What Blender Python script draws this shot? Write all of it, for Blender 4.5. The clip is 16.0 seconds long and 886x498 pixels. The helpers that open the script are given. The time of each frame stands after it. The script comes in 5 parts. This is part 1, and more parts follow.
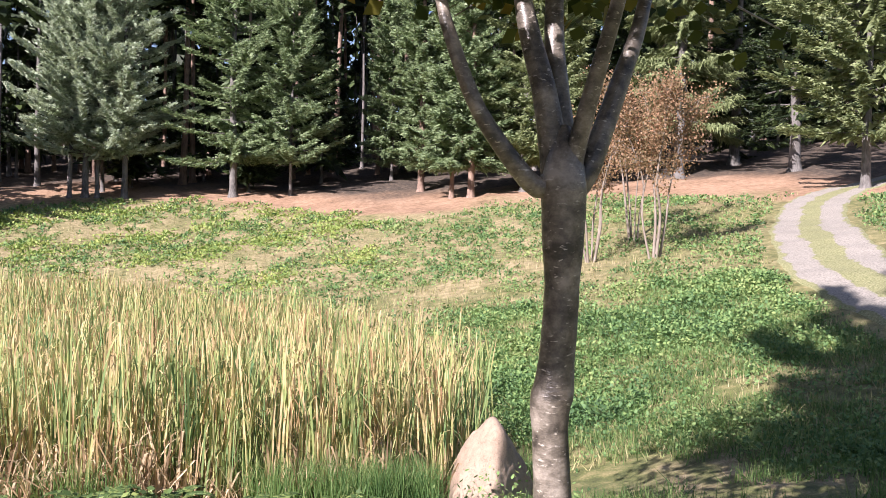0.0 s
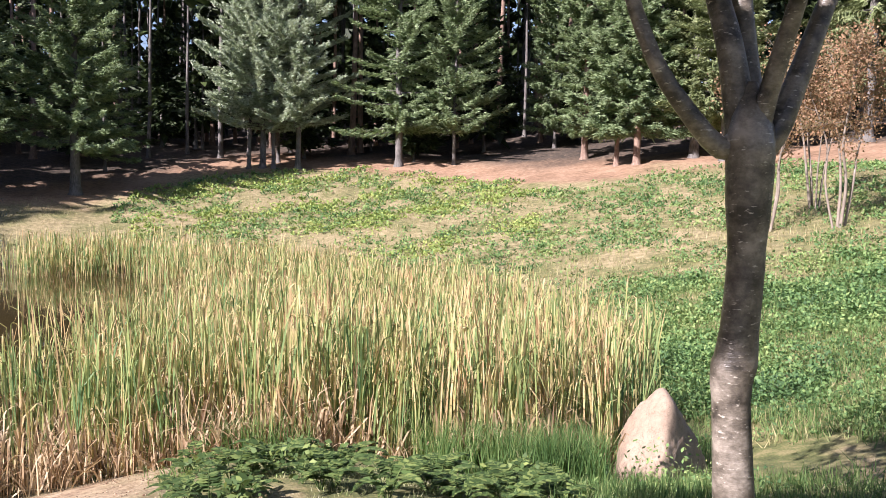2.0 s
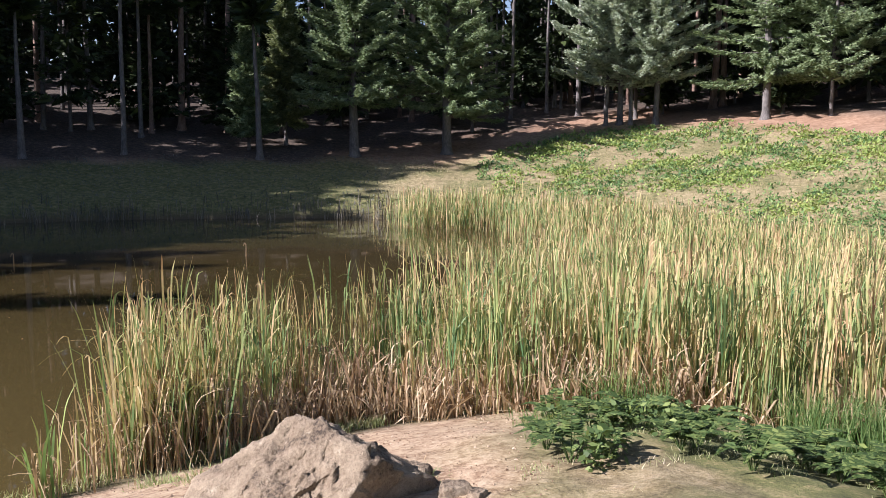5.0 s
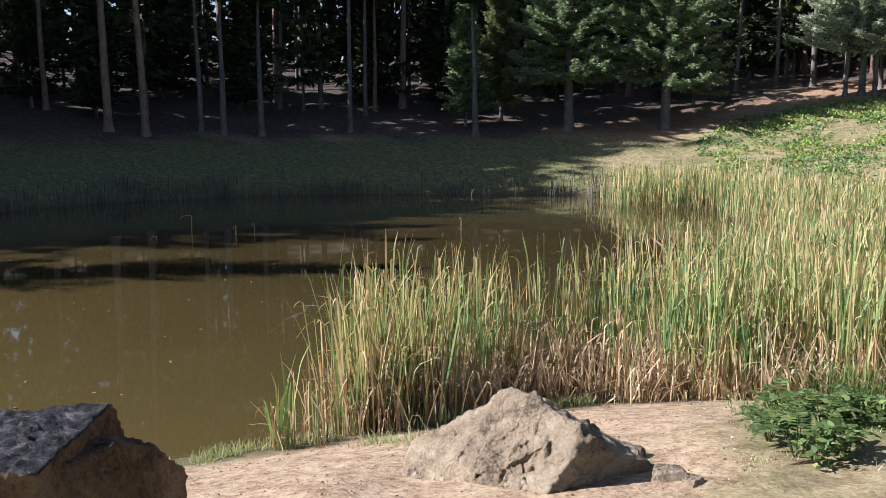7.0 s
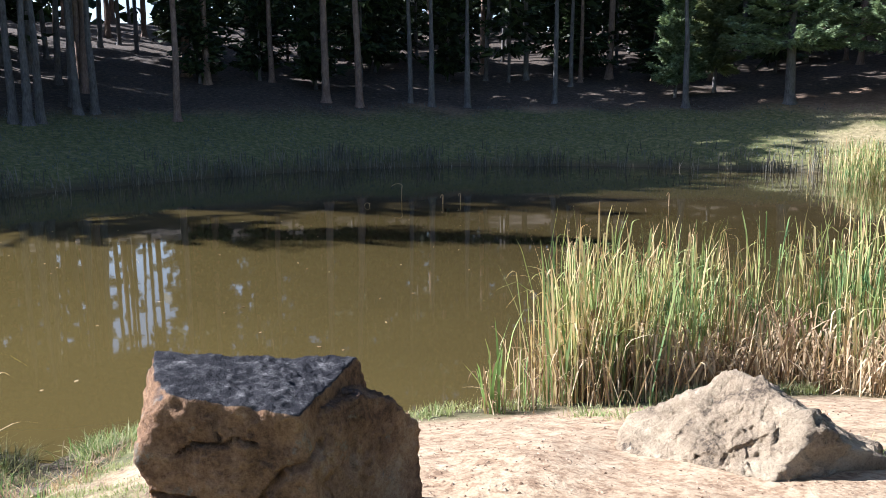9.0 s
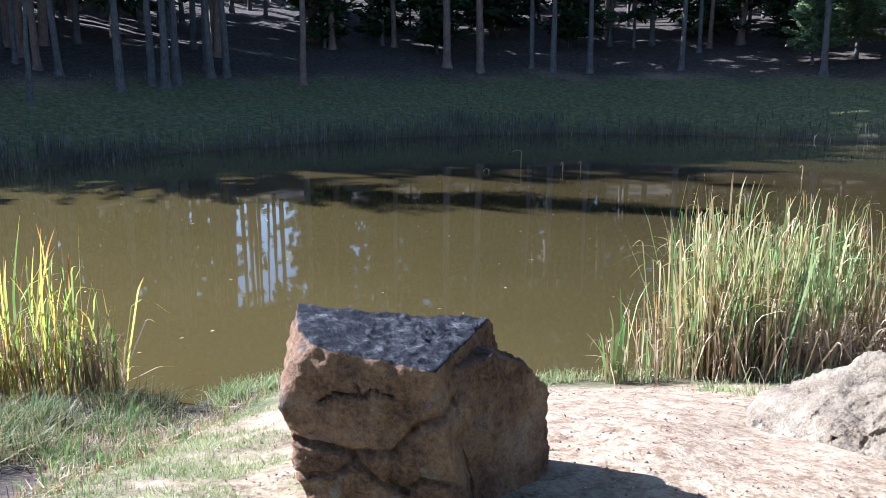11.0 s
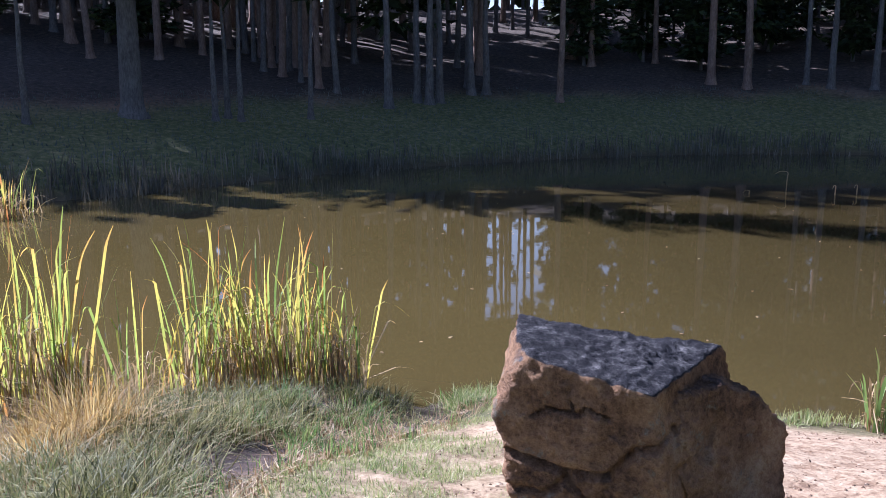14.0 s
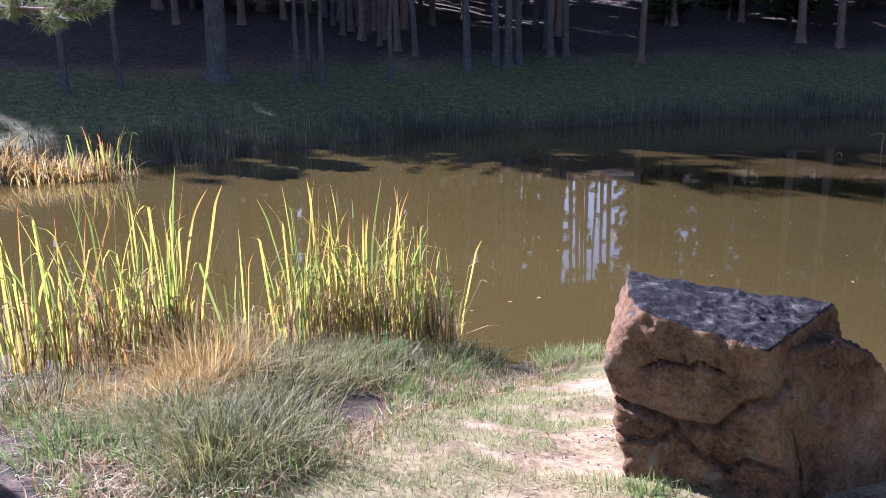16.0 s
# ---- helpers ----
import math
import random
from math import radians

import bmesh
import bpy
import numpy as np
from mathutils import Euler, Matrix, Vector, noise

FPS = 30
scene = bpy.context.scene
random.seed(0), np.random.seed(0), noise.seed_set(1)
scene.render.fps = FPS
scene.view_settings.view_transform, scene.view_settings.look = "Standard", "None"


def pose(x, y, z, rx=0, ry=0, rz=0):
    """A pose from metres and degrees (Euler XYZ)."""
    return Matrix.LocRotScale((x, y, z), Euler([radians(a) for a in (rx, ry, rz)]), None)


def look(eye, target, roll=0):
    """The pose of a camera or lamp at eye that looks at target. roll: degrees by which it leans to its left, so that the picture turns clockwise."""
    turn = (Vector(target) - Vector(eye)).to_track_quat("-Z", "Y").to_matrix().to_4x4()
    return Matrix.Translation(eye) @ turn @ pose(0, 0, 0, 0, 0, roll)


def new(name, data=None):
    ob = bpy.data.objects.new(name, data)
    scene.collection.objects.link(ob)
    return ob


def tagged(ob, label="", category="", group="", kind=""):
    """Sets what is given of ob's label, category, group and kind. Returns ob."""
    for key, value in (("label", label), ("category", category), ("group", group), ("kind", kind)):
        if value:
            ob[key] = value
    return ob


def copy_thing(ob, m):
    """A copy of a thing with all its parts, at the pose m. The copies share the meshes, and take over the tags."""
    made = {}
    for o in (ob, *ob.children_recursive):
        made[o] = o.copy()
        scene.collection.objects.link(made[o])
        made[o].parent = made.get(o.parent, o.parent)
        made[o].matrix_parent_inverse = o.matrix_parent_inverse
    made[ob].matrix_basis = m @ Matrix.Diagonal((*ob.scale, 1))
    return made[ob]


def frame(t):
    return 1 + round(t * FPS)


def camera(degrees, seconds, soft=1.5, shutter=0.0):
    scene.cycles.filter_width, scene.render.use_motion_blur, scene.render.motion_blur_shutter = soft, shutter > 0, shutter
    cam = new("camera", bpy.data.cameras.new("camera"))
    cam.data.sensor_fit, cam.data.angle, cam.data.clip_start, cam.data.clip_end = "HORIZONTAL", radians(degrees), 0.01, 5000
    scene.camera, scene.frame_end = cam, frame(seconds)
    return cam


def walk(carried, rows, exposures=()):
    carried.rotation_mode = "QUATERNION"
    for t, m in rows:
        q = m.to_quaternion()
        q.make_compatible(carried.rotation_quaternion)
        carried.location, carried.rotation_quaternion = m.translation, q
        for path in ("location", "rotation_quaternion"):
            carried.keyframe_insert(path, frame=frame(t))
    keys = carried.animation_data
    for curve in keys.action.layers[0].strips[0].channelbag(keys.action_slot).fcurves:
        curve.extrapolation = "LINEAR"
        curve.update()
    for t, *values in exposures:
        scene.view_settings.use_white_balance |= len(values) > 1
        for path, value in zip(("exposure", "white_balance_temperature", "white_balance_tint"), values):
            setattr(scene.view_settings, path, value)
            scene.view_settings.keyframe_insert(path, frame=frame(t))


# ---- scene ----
cam = camera(55.42, 16.0, soft=0.7)

# ---- light ----
SUN_BEARING, SUN_UP = 138.0, 35.0      # degrees left of +y, and above the horizon
EXPOSURES = [(0.0, 1.4, 6150, 26), (4.2, 1.26, 6050, 26), (6.4, 1.08, 5850, 21), (7.4, 1.22, 5850, 17), (8.6, 1.6, 5750, 16), (11.0, 1.78, 5000, 16), (12.5, 1.54, 5150, 21), (14.0, 1.42, 5200, 28), (16.0, 1.62, 5350, 34)]
sun_dir = Vector((-math.sin(radians(SUN_BEARING)) * math.cos(radians(SUN_UP)), math.cos(radians(SUN_BEARING)) * math.cos(radians(SUN_UP)), math.sin(radians(SUN_UP))))
world = bpy.data.worlds.new("sky")
scene.world, world.use_nodes = world, True
sky = world.node_tree.nodes.new("ShaderNodeTexSky")
sky.sky_type, sky.sun_disc = "NISHITA", False
sky.sun_elevation, sky.sun_rotation = radians(SUN_UP), math.atan2(sun_dir.x, sun_dir.y)
world.node_tree.links.new(sky.outputs[0], world.node_tree.nodes["Background"].inputs[0])
world.node_tree.nodes["Background"].inputs[1].default_value = 0.062
sun = new("sun", bpy.data.lights.new("sun", "SUN"))
sun.data.energy, sun.data.angle, sun.data.color = 5.0, radians(0.5), (1, 0.95, 0.87)
sun.matrix_world = look(sun_dir * 80, (0, 0, 0))

# ---- camera and its walk: seconds, place, bearing, pitch, roll ----
PATH = [
    (0.0, 0.115, 0.158, 2.528, -2.03, -1.05, 0.97),
    (0.5, 0.100, 0.155, 2.522, 1.06, -1.90, 0.91),
    (1.0, 0.089, 0.158, 2.516, 3.51, -2.46, 1.04),
    (1.5, 0.077, 0.159, 2.514, 6.17, -2.97, 1.08),
    (2.0, 0.068, 0.162, 2.508, 8.85, -3.34, 0.90),
    (2.5, 0.060, 0.168, 2.504, 12.70, -3.98, 0.40),
    (3.0, 0.038, 0.163, 2.496, 16.80, -4.58, -0.03),
    (3.5, 0.033, 0.144, 2.507, 21.89, -5.30, -0.12),
    (4.0, 0.019, 0.137, 2.502, 25.89, -5.83, 0.06),
    (6.5, 0.005, 0.117, 2.491, 42.76, -7.45, -0.08),
    (7.0, 0.007, 0.085, 2.506, 46.92, -8.06, -0.28),
    (7.5, -0.008, 0.046, 2.507, 51.55, -8.59, -0.66),
    (8.0, 0.000, -0.013, 2.521, 54.91, -9.04, -0.60),
    (8.5, -0.017, -0.043, 2.519, 57.92, -9.47, -0.40),
    (11.0, -0.047, -0.163, 2.505, 68.23, -12.14, 0.08),
    (11.5, -0.063, -0.154, 2.502, 70.84, -12.85, 0.18),
    (12.0, -0.063, -0.116, 2.500, 73.53, -13.34, -0.10),
    (12.5, -0.074, -0.052, 2.486, 76.84, -13.69, -0.43),
    (13.0, -0.087, -0.020, 2.475, 79.67, -13.33, -0.52),
    (13.5, -0.092, -0.017, 2.471, 82.91, -12.11, -0.38),
    (14.0, -0.084, -0.048, 2.469, 85.44, -10.95, -0.23),
    (14.5, -0.050, -0.119, 2.474, 87.27, -10.65, -0.25),
    (15.0, -0.014, -0.166, 2.470, 87.92, -11.39, -0.50),
    (15.5, 0.022, -0.201, 2.469, 88.48, -12.67, -0.51),
    (16.0, 0.043, -0.223, 2.469, 90.52, -13.36, -0.86),
]
walk(cam, [(t, pose(x, y, z, 90 + p, 0, b) @ pose(0, 0, 0, 0, 0, r)) for t, x, y, z, b, p, r in PATH], EXPOSURES)

# ---- materials ----
def material(name, rough=0.8):
    m = bpy.data.materials.new(name)
    m.use_nodes = True
    n = m.node_tree.nodes
    n["Principled BSDF"].inputs["Roughness"].default_value = rough
    return m, n, m.node_tree.links, n["Principled BSDF"]


def ramp(n, l, source, stops):
    r = n.new("ShaderNodeValToRGB")
    e = r.color_ramp.elements
    while len(e) < len(stops):
        e.new(0.5)
    for item, (at, c) in zip(e, stops):
        item.position, item.color = at, (*c, 1)
    l.new(source, r.inputs[0])
    return r.outputs[0]


def noise_tex(n, l, scale, detail=4.0, coord="Object", rough=0.6, stretch=None, which="Fac"):
    c = n.new("ShaderNodeTexCoord")
    t = n.new("ShaderNodeTexNoise")
    t.inputs["Scale"].default_value, t.inputs["Detail"].default_value, t.inputs["Roughness"].default_value = scale, detail, rough
    out = c.outputs[coord]
    if stretch:
        mp = n.new("ShaderNodeMapping")
        mp.inputs["Scale"].default_value = stretch
        l.new(out, mp.inputs[0])
        out = mp.outputs[0]
    l.new(out, t.inputs["Vector"])
    return t.outputs[which]


def mix(n, l, fac, a, b, kind="MIX"):
    m = n.new("ShaderNodeMix")
    m.data_type, m.blend_type = "RGBA", kind
    for slot, v in ((0, fac), (6, a), (7, b)):
        if isinstance(v, (int, float)):
            m.inputs[slot].default_value = v
        elif isinstance(v, tuple):
            m.inputs[slot].default_value = (*v, 1)
        else:
            l.new(v, m.inputs[slot])
    return m.outputs[2]


def math_node(n, l, op, a, b=0.0, c=0.0):
    m = n.new("ShaderNodeMath")
    m.operation = op
    for i, v in enumerate((a, b, c)):
        if isinstance(v, (int, float)):
            m.inputs[i].default_value = v
        else:
            l.new(v, m.inputs[i])
    return m.outputs[0]


def bump(n, l, bsdf, height, strength, distance):
    b = n.new("ShaderNodeBump")
    b.inputs["Strength"].default_value, b.inputs["Distance"].default_value = strength, distance
    l.new(height, b.inputs["Height"])
    l.new(b.outputs[0], bsdf.inputs["Normal"])


def foliage(name, stops, glow=0.35, patch=0.5, patch_scale=0.6, rough=0.6, drying=0.0):
    """Leaves: a colour for each leaf, shifted patch by patch, and light that passes through."""
    m, n, l, b = material(name, rough)
    geo = n.new("ShaderNodeNewGeometry")
    big = noise_tex(n, l, patch_scale, 2.0)
    mixed = math_node(n, l, "ADD", math_node(n, l, "MULTIPLY", geo.outputs["Random Per Island"], 1 - patch),
                      math_node(n, l, "MULTIPLY", math_node(n, l, "MULTIPLY_ADD", big, 2.2, -0.6), patch))
    if drying:
        # withered towards the tip and at the foot
        a = n.new("ShaderNodeAttribute")
        a.attribute_name = "along"
        dry = ramp(n, l, a.outputs["Fac"], [(0.0, (1, 1, 1)), (0.3, (0.25, 0.25, 0.25)), (0.55, (0, 0, 0)), (1.0, (0.9, 0.9, 0.9))])
        mixed = math_node(n, l, "SUBTRACT", mixed, math_node(n, l, "MULTIPLY", dry, drying))
    col = ramp(n, l, mixed, stops)
    l.new(col, b.inputs["Base Color"])
    b.inputs["Specular IOR Level"].default_value = 0.3
    if glow:
        t = n.new("ShaderNodeBsdfTranslucent")
        l.new(mix(n, l, 0.35, col, (1.0, 0.95, 0.5), "MULTIPLY"), t.inputs[0])
        s = n.new("ShaderNodeMixShader")
        s.inputs[0].default_value = glow
        l.new(b.outputs[0], s.inputs[1])
        l.new(t.outputs[0], s.inputs[2])
        l.new(s.outputs[0], n["Material Output"].inputs[0])
    return m


def bark(name, dark, light, scale=9.0, stretch=(1, 1, 0.25), rough=0.9, depth=0.02):
    m, n, l, b = material(name, rough)
    fine = noise_tex(n, l, scale * 3, 6.0, stretch=stretch)
    big = noise_tex(n, l, scale * 0.35, 3.0)
    both = math_node(n, l, "ADD", math_node(n, l, "MULTIPLY", fine, 0.6), math_node(n, l, "MULTIPLY", big, 0.4))
    l.new(ramp(n, l, both, [(0.32, dark), (0.68, light)]), b.inputs["Base Color"])
    bump(n, l, b, fine, 0.7, depth)
    return m


def stone(name, stops, lichen, scale=3.0, stretch=(1, 1, 1), depth=0.03, cover=0.62, rough=0.85):
    m, n, l, b = material(name, rough)
    big = noise_tex(n, l, scale, 6.0, stretch=stretch, rough=0.65)
    fine = noise_tex(n, l, scale * 14, 6.0, stretch=stretch, rough=0.7)
    spots = noise_tex(n, l, scale * 2.3, 5.0, rough=0.7)
    base = ramp(n, l, math_node(n, l, "ADD", math_node(n, l, "MULTIPLY", big, 0.65), math_node(n, l, "MULTIPLY", fine, 0.35)), stops)
    k = ramp(n, l, spots, [(cover, (0, 0, 0)), (cover + 0.08, (1, 1, 1))])
    grain = noise_tex(n, l, scale * 45, 3.0, rough=0.7)
    mottle = math_node(n, l, "ADD", math_node(n, l, "MULTIPLY", grain, 0.5), math_node(n, l, "MULTIPLY", noise_tex(n, l, scale * 6, 8.0, rough=0.75), 0.5))
    tone = ramp(n, l, mottle, [(0.36, (0.5, 0.48, 0.46)), (0.46, (0.85, 0.84, 0.83)), (0.56, (1, 1, 1))])
    l.new(mix(n, l, 1.0, mix(n, l, k, base, lichen), tone, "MULTIPLY"), b.inputs["Base Color"])
    pits = ramp(n, l, noise_tex(n, l, scale * 9, 3.0), [(0.3, (0, 0, 0)), (0.42, (1, 1, 1))])
    relief = math_node(n, l, "ADD", math_node(n, l, "ADD", big, math_node(n, l, "MULTIPLY", fine, 0.4)), math_node(n, l, "ADD", math_node(n, l, "MULTIPLY", grain, 0.12), math_node(n, l, "MULTIPLY", pits, 0.12)))
    bump(n, l, b, relief, 1.0, depth)
    return m


# ---- mesh helpers ----
rng = np.random.default_rng(7)


def raw(name, v, f, mat, parent=None, label="", smooth_shade=False, attrs=None):
    """One mesh object from arrays of points and of faces of one size."""
    v, f = np.asarray(v, np.float32).reshape(-1, 3), np.asarray(f, np.int32)
    me = bpy.data.meshes.new(name)
    me.vertices.add(len(v))
    me.vertices.foreach_set("co", v.ravel())
    k = f.shape[1]
    me.loops.add(f.size)
    me.loops.foreach_set("vertex_index", f.ravel())
    me.polygons.add(len(f))
    me.polygons.foreach_set("loop_start", np.arange(0, f.size, k, dtype=np.int32))
    me.polygons.foreach_set("use_smooth", np.full(len(f), smooth_shade))
    for key, values in (attrs or {}).items():
        a = me.attributes.new(key, "FLOAT", "POINT")
        a.data.foreach_set("value", np.asarray(values, np.float32).ravel())
    me.update(calc_edges=True)
    me.materials.append(mat)
    ob = new(name, me)
    if parent:
        ob.parent = parent
    if label:
        ob["label"] = label
    return ob


def thing(name, x, y, z, label, category, group=""):
    ob = new(name)
    ob.location = (x, y, z)
    ob.empty_display_size = 0.1
    return tagged(ob, label, category, group)


def ribbons(p, heading, h, w, lean=0.2, droop=0.0, k=3, twist=None, r=rng):
    """Blades: points p (n, 3), the way they lean, height, width; k pieces each."""
    n = len(p)
    droop = np.minimum(droop, 1.3)
    h, w, lean, droop = (np.broadcast_to(np.asarray(a, float), n)[:, None] for a in (h, w, lean, droop))
    s = np.linspace(0, 1, k + 1)[None]
    side = heading + np.pi / 2 + (r.uniform(-1.2, 1.2, n) if twist is None else twist)
    out = np.stack([np.cos(heading), np.sin(heading)], -1)
    across = np.stack([np.cos(side), np.sin(side), 0 * side], -1)
    spine = np.zeros((n, k + 1, 3))
    run = h * lean * s ** 1.8 + 0.3 * h * droop * s ** 6
    spine[..., 0], spine[..., 1] = p[:, :1] + out[:, :1] * run, p[:, 1:2] + out[:, 1:] * run
    spine[..., 2] = p[:, 2:3] + h * (s - 0.25 * lean * s ** 2 - 0.34 * droop * s ** 7)
    half = 0.5 * w * np.clip(1.02 - s ** 2.2, 0.06, 1) * (0.75 + 0.5 * np.sin(np.pi * np.clip(s + 0.15, 0, 1)))
    v = np.stack([spine - across[:, None] * half[..., None], spine + across[:, None] * half[..., None]], 2)
    i = (np.arange(n)[:, None] * (k + 1) + np.arange(k)[None]) * 2
    f = np.stack([i, i + 1, i + 3, i + 2], -1).reshape(-1, 4)
    return v.reshape(-1, 3), f


def reed_leaves(p, heading, h, w, lean, bent, r):
    """Stiff leaves from points p, some of them folded over; bent: the share folded. Also gives the place along each leaf."""
    n = len(p)
    fold = r.uniform(0.5, 0.92, n)
    over = r.uniform(size=n) < bent
    turn = np.where(over, r.uniform(1.0, 2.7, n), r.uniform(0.0, 0.35, n))
    s = np.stack([0 * fold, 0.4 * fold, fold, fold + 0.25 * (1 - fold), fold + 0.6 * (1 - fold), 0 * fold + 1], 1)
    ang = lean[:, None] * np.array([0.5, 0.9, 1.1, 1.2, 1.3]) + turn[:, None] * np.array([0, 0, 0.4, 0.85, 1.0])
    step = np.diff(s, axis=1) * h[:, None]
    out = np.stack([np.cos(heading), np.sin(heading)], -1)
    run = np.concatenate([np.zeros((n, 1)), np.cumsum(step * np.sin(ang), 1)], 1)
    rise = np.concatenate([np.zeros((n, 1)), np.cumsum(step * np.cos(ang), 1)], 1)
    spine = np.concatenate([p[:, None, :2] + out[:, None] * run[..., None], (p[:, 2:3] + rise)[..., None]], 2)
    side = heading + np.pi / 2 + r.uniform(-1.3, 1.3, n)
    across = np.stack([np.cos(side), np.sin(side), 0 * side], -1)
    half = 0.5 * w[:, None] * np.array([0.7, 1.0, 0.95, 0.8, 0.55, 0.08])
    v = np.stack([spine - across[:, None] * half[..., None], spine + across[:, None] * half[..., None]], 2)
    i = (np.arange(n)[:, None] * 6 + np.arange(5)[None]) * 2
    return v.reshape(-1, 3), np.stack([i, i + 1, i + 3, i + 2], -1).reshape(-1, 4), np.repeat(s, 2, 1).ravel()


def leaves(p, v, w, r=rng, flat=None, facing=None, spike=False):
    """Leaf-shaped quads (or needle spikes) from p along v with width w; flat: how far they lie level (0 to 1); facing: the way each one faces."""
    n = len(p)
    rand = r.normal(size=(n, 3))
    if facing is not None:
        rand = rand * 0.4 + facing
    if flat is not None:
        rand = rand * (1 - flat) + np.array([0, 0, 1.0]) * flat
    side = np.cross(v, rand)
    side /= np.linalg.norm(side, axis=1, keepdims=True) + 1e-9
    w = np.broadcast_to(np.asarray(w, float), n)[:, None] * 0.5
    if spike:
        q = np.stack([p - side * w, p + side * w, p + v], 1)
        return q.reshape(-1, 3), np.arange(3 * n).reshape(-1, 3)
    mid = p + 0.45 * v
    q = np.stack([p, mid - side * w, p + v, mid + side * w], 1)
    return q.reshape(-1, 3), np.arange(4 * n).reshape(-1, 4)


def joined(parts):
    vs, fs, o = [], [], 0
    for v, f in parts:
        vs.append(v)
        fs.append(f + o)
        o += len(v)
    return np.concatenate(vs), np.concatenate(fs)


def tube(points, radii, sides=10, wobble=0.0, seed=1):
    """A round limb along points, with closed tip, as quads."""
    pts, radii = np.asarray(points, float), np.asarray(radii, float)
    tang = np.gradient(pts, axis=0)
    tang /= np.linalg.norm(tang, axis=1, keepdims=True) + 1e-9
    ref = np.array([0.31, 0.95, 0.05])
    u = np.cross(tang, ref)
    u /= np.linalg.norm(u, axis=1, keepdims=True)
    w = np.cross(tang, u)
    a = np.linspace(0, 2 * np.pi, sides, endpoint=False)
    rr = radii[:, None] * (1 + wobble * np.random.default_rng(seed).normal(size=(len(pts), sides)))
    v = pts[:, None] + rr[..., None] * (np.cos(a)[None, :, None] * u[:, None] + np.sin(a)[None, :, None] * w[:, None])
    i = np.arange(len(pts) - 1)[:, None] * sides
    j = np.arange(sides)[None]
    f = np.stack([i + j, i + (j + 1) % sides, i + sides + (j + 1) % sides, i + sides + j], -1).reshape(-1, 4)
    return v.reshape(-1, 3), f


def spline(points, n):
    """Points evenly along a smooth curve through the given ones."""
    p = np.asarray(points, float)
    s, q = np.linspace(0, len(p) - 1, n), np.vstack([2 * p[0] - p[1], p, 2 * p[-1] - p[-2]])
    i = np.minimum(s.astype(int), len(p) - 2)
    f = (s - i)[:, None]
    a, b, c, d = q[i], q[i + 1], q[i + 2], q[i + 3]
    return 0.5 * (2 * b + (c - a) * f + (2 * a - 5 * b + 4 * c - d) * f ** 2 + (3 * b - a - 3 * c + d) * f ** 3)


# ---- ground ----
SHORE = [(86, 6.3), (80, 6.5), (72, 6.5), (64, 6.4), (55, 6.6), (46, 7.0), (37, 7.6), (24, 8.4), (12, 8.3), (2, 7.8), (-5, 7.7), (-8, 8.6), (-6, 10.5), (-3, 12.5), (2, 15), (8, 18.5),
         (15, 22), (24, 28), (32, 32.5), (39, 33), (50, 34), (60, 34), (68, 32.5), (76, 30), (85, 27), (93, 25), (102, 22), (111, 20.5), (118, 20), (126, 18.5), (133, 15), (130, 9.5), (117, 6.9), (104, 6.7), (95, 6.8), (90, 6.5), (88, 5.9)]


def polar(bearing, d):
    return np.array([-d * np.sin(np.radians(bearing)), d * np.cos(np.radians(bearing))]).T


def smooth(lo, hi, v):
    s = np.clip((v - lo) / (hi - lo), 0, 1)
    return s * s * (3 - 2 * s)


def rounded(points, rounds=2):
    """A closed outline with its corners cut off."""
    p = np.asarray(points, float)
    for _ in range(rounds):
        q = np.roll(p, -1, 0)
        p = np.stack([0.75 * p + 0.25 * q, 0.25 * p + 0.75 * q], 1).reshape(-1, 2)
    return p


def signed(outline, x, y):
    """Signed distance to a closed outline, negative inside."""
    best, inside = np.full(x.shape, 1e18), np.zeros(x.shape, bool)
    for (ax, ay), (bx, by) in zip(outline, np.roll(outline, -1, 0)):
        ux, uy = bx - ax, by - ay
        s = np.clip(((x - ax) * ux + (y - ay) * uy) / (ux * ux + uy * uy), 0, 1)
        best = np.minimum(best, (x - ax - s * ux) ** 2 + (y - ay - s * uy) ** 2)
        inside ^= ((ay > y) != (by > y)) & (x < ux * (y - ay) / (uy + 1e-12) + ax)
    return np.where(inside, -1, 1) * np.sqrt(best)


shore = rounded(polar(*np.array(SHORE, float).T))


def lumps(x, y, scale, seed=0.0):
    """Smooth uneven ground, about -1 to 1."""
    out, k = 0, 1.0
    for i in range(4):
        a = 1.3 + 2.1 * i + seed
        out = out + k * np.sin(x / scale * (1.7 ** i) * np.cos(a) + y / scale * (1.7 ** i) * np.sin(a) + 5 * i + seed) * np.sin(y / scale * (1.7 ** i) * np.cos(a * 1.7) - x / scale * (1.7 ** i) * np.sin(a * 1.7) + 3 * i)
        k *= 0.6
    return out / 1.6


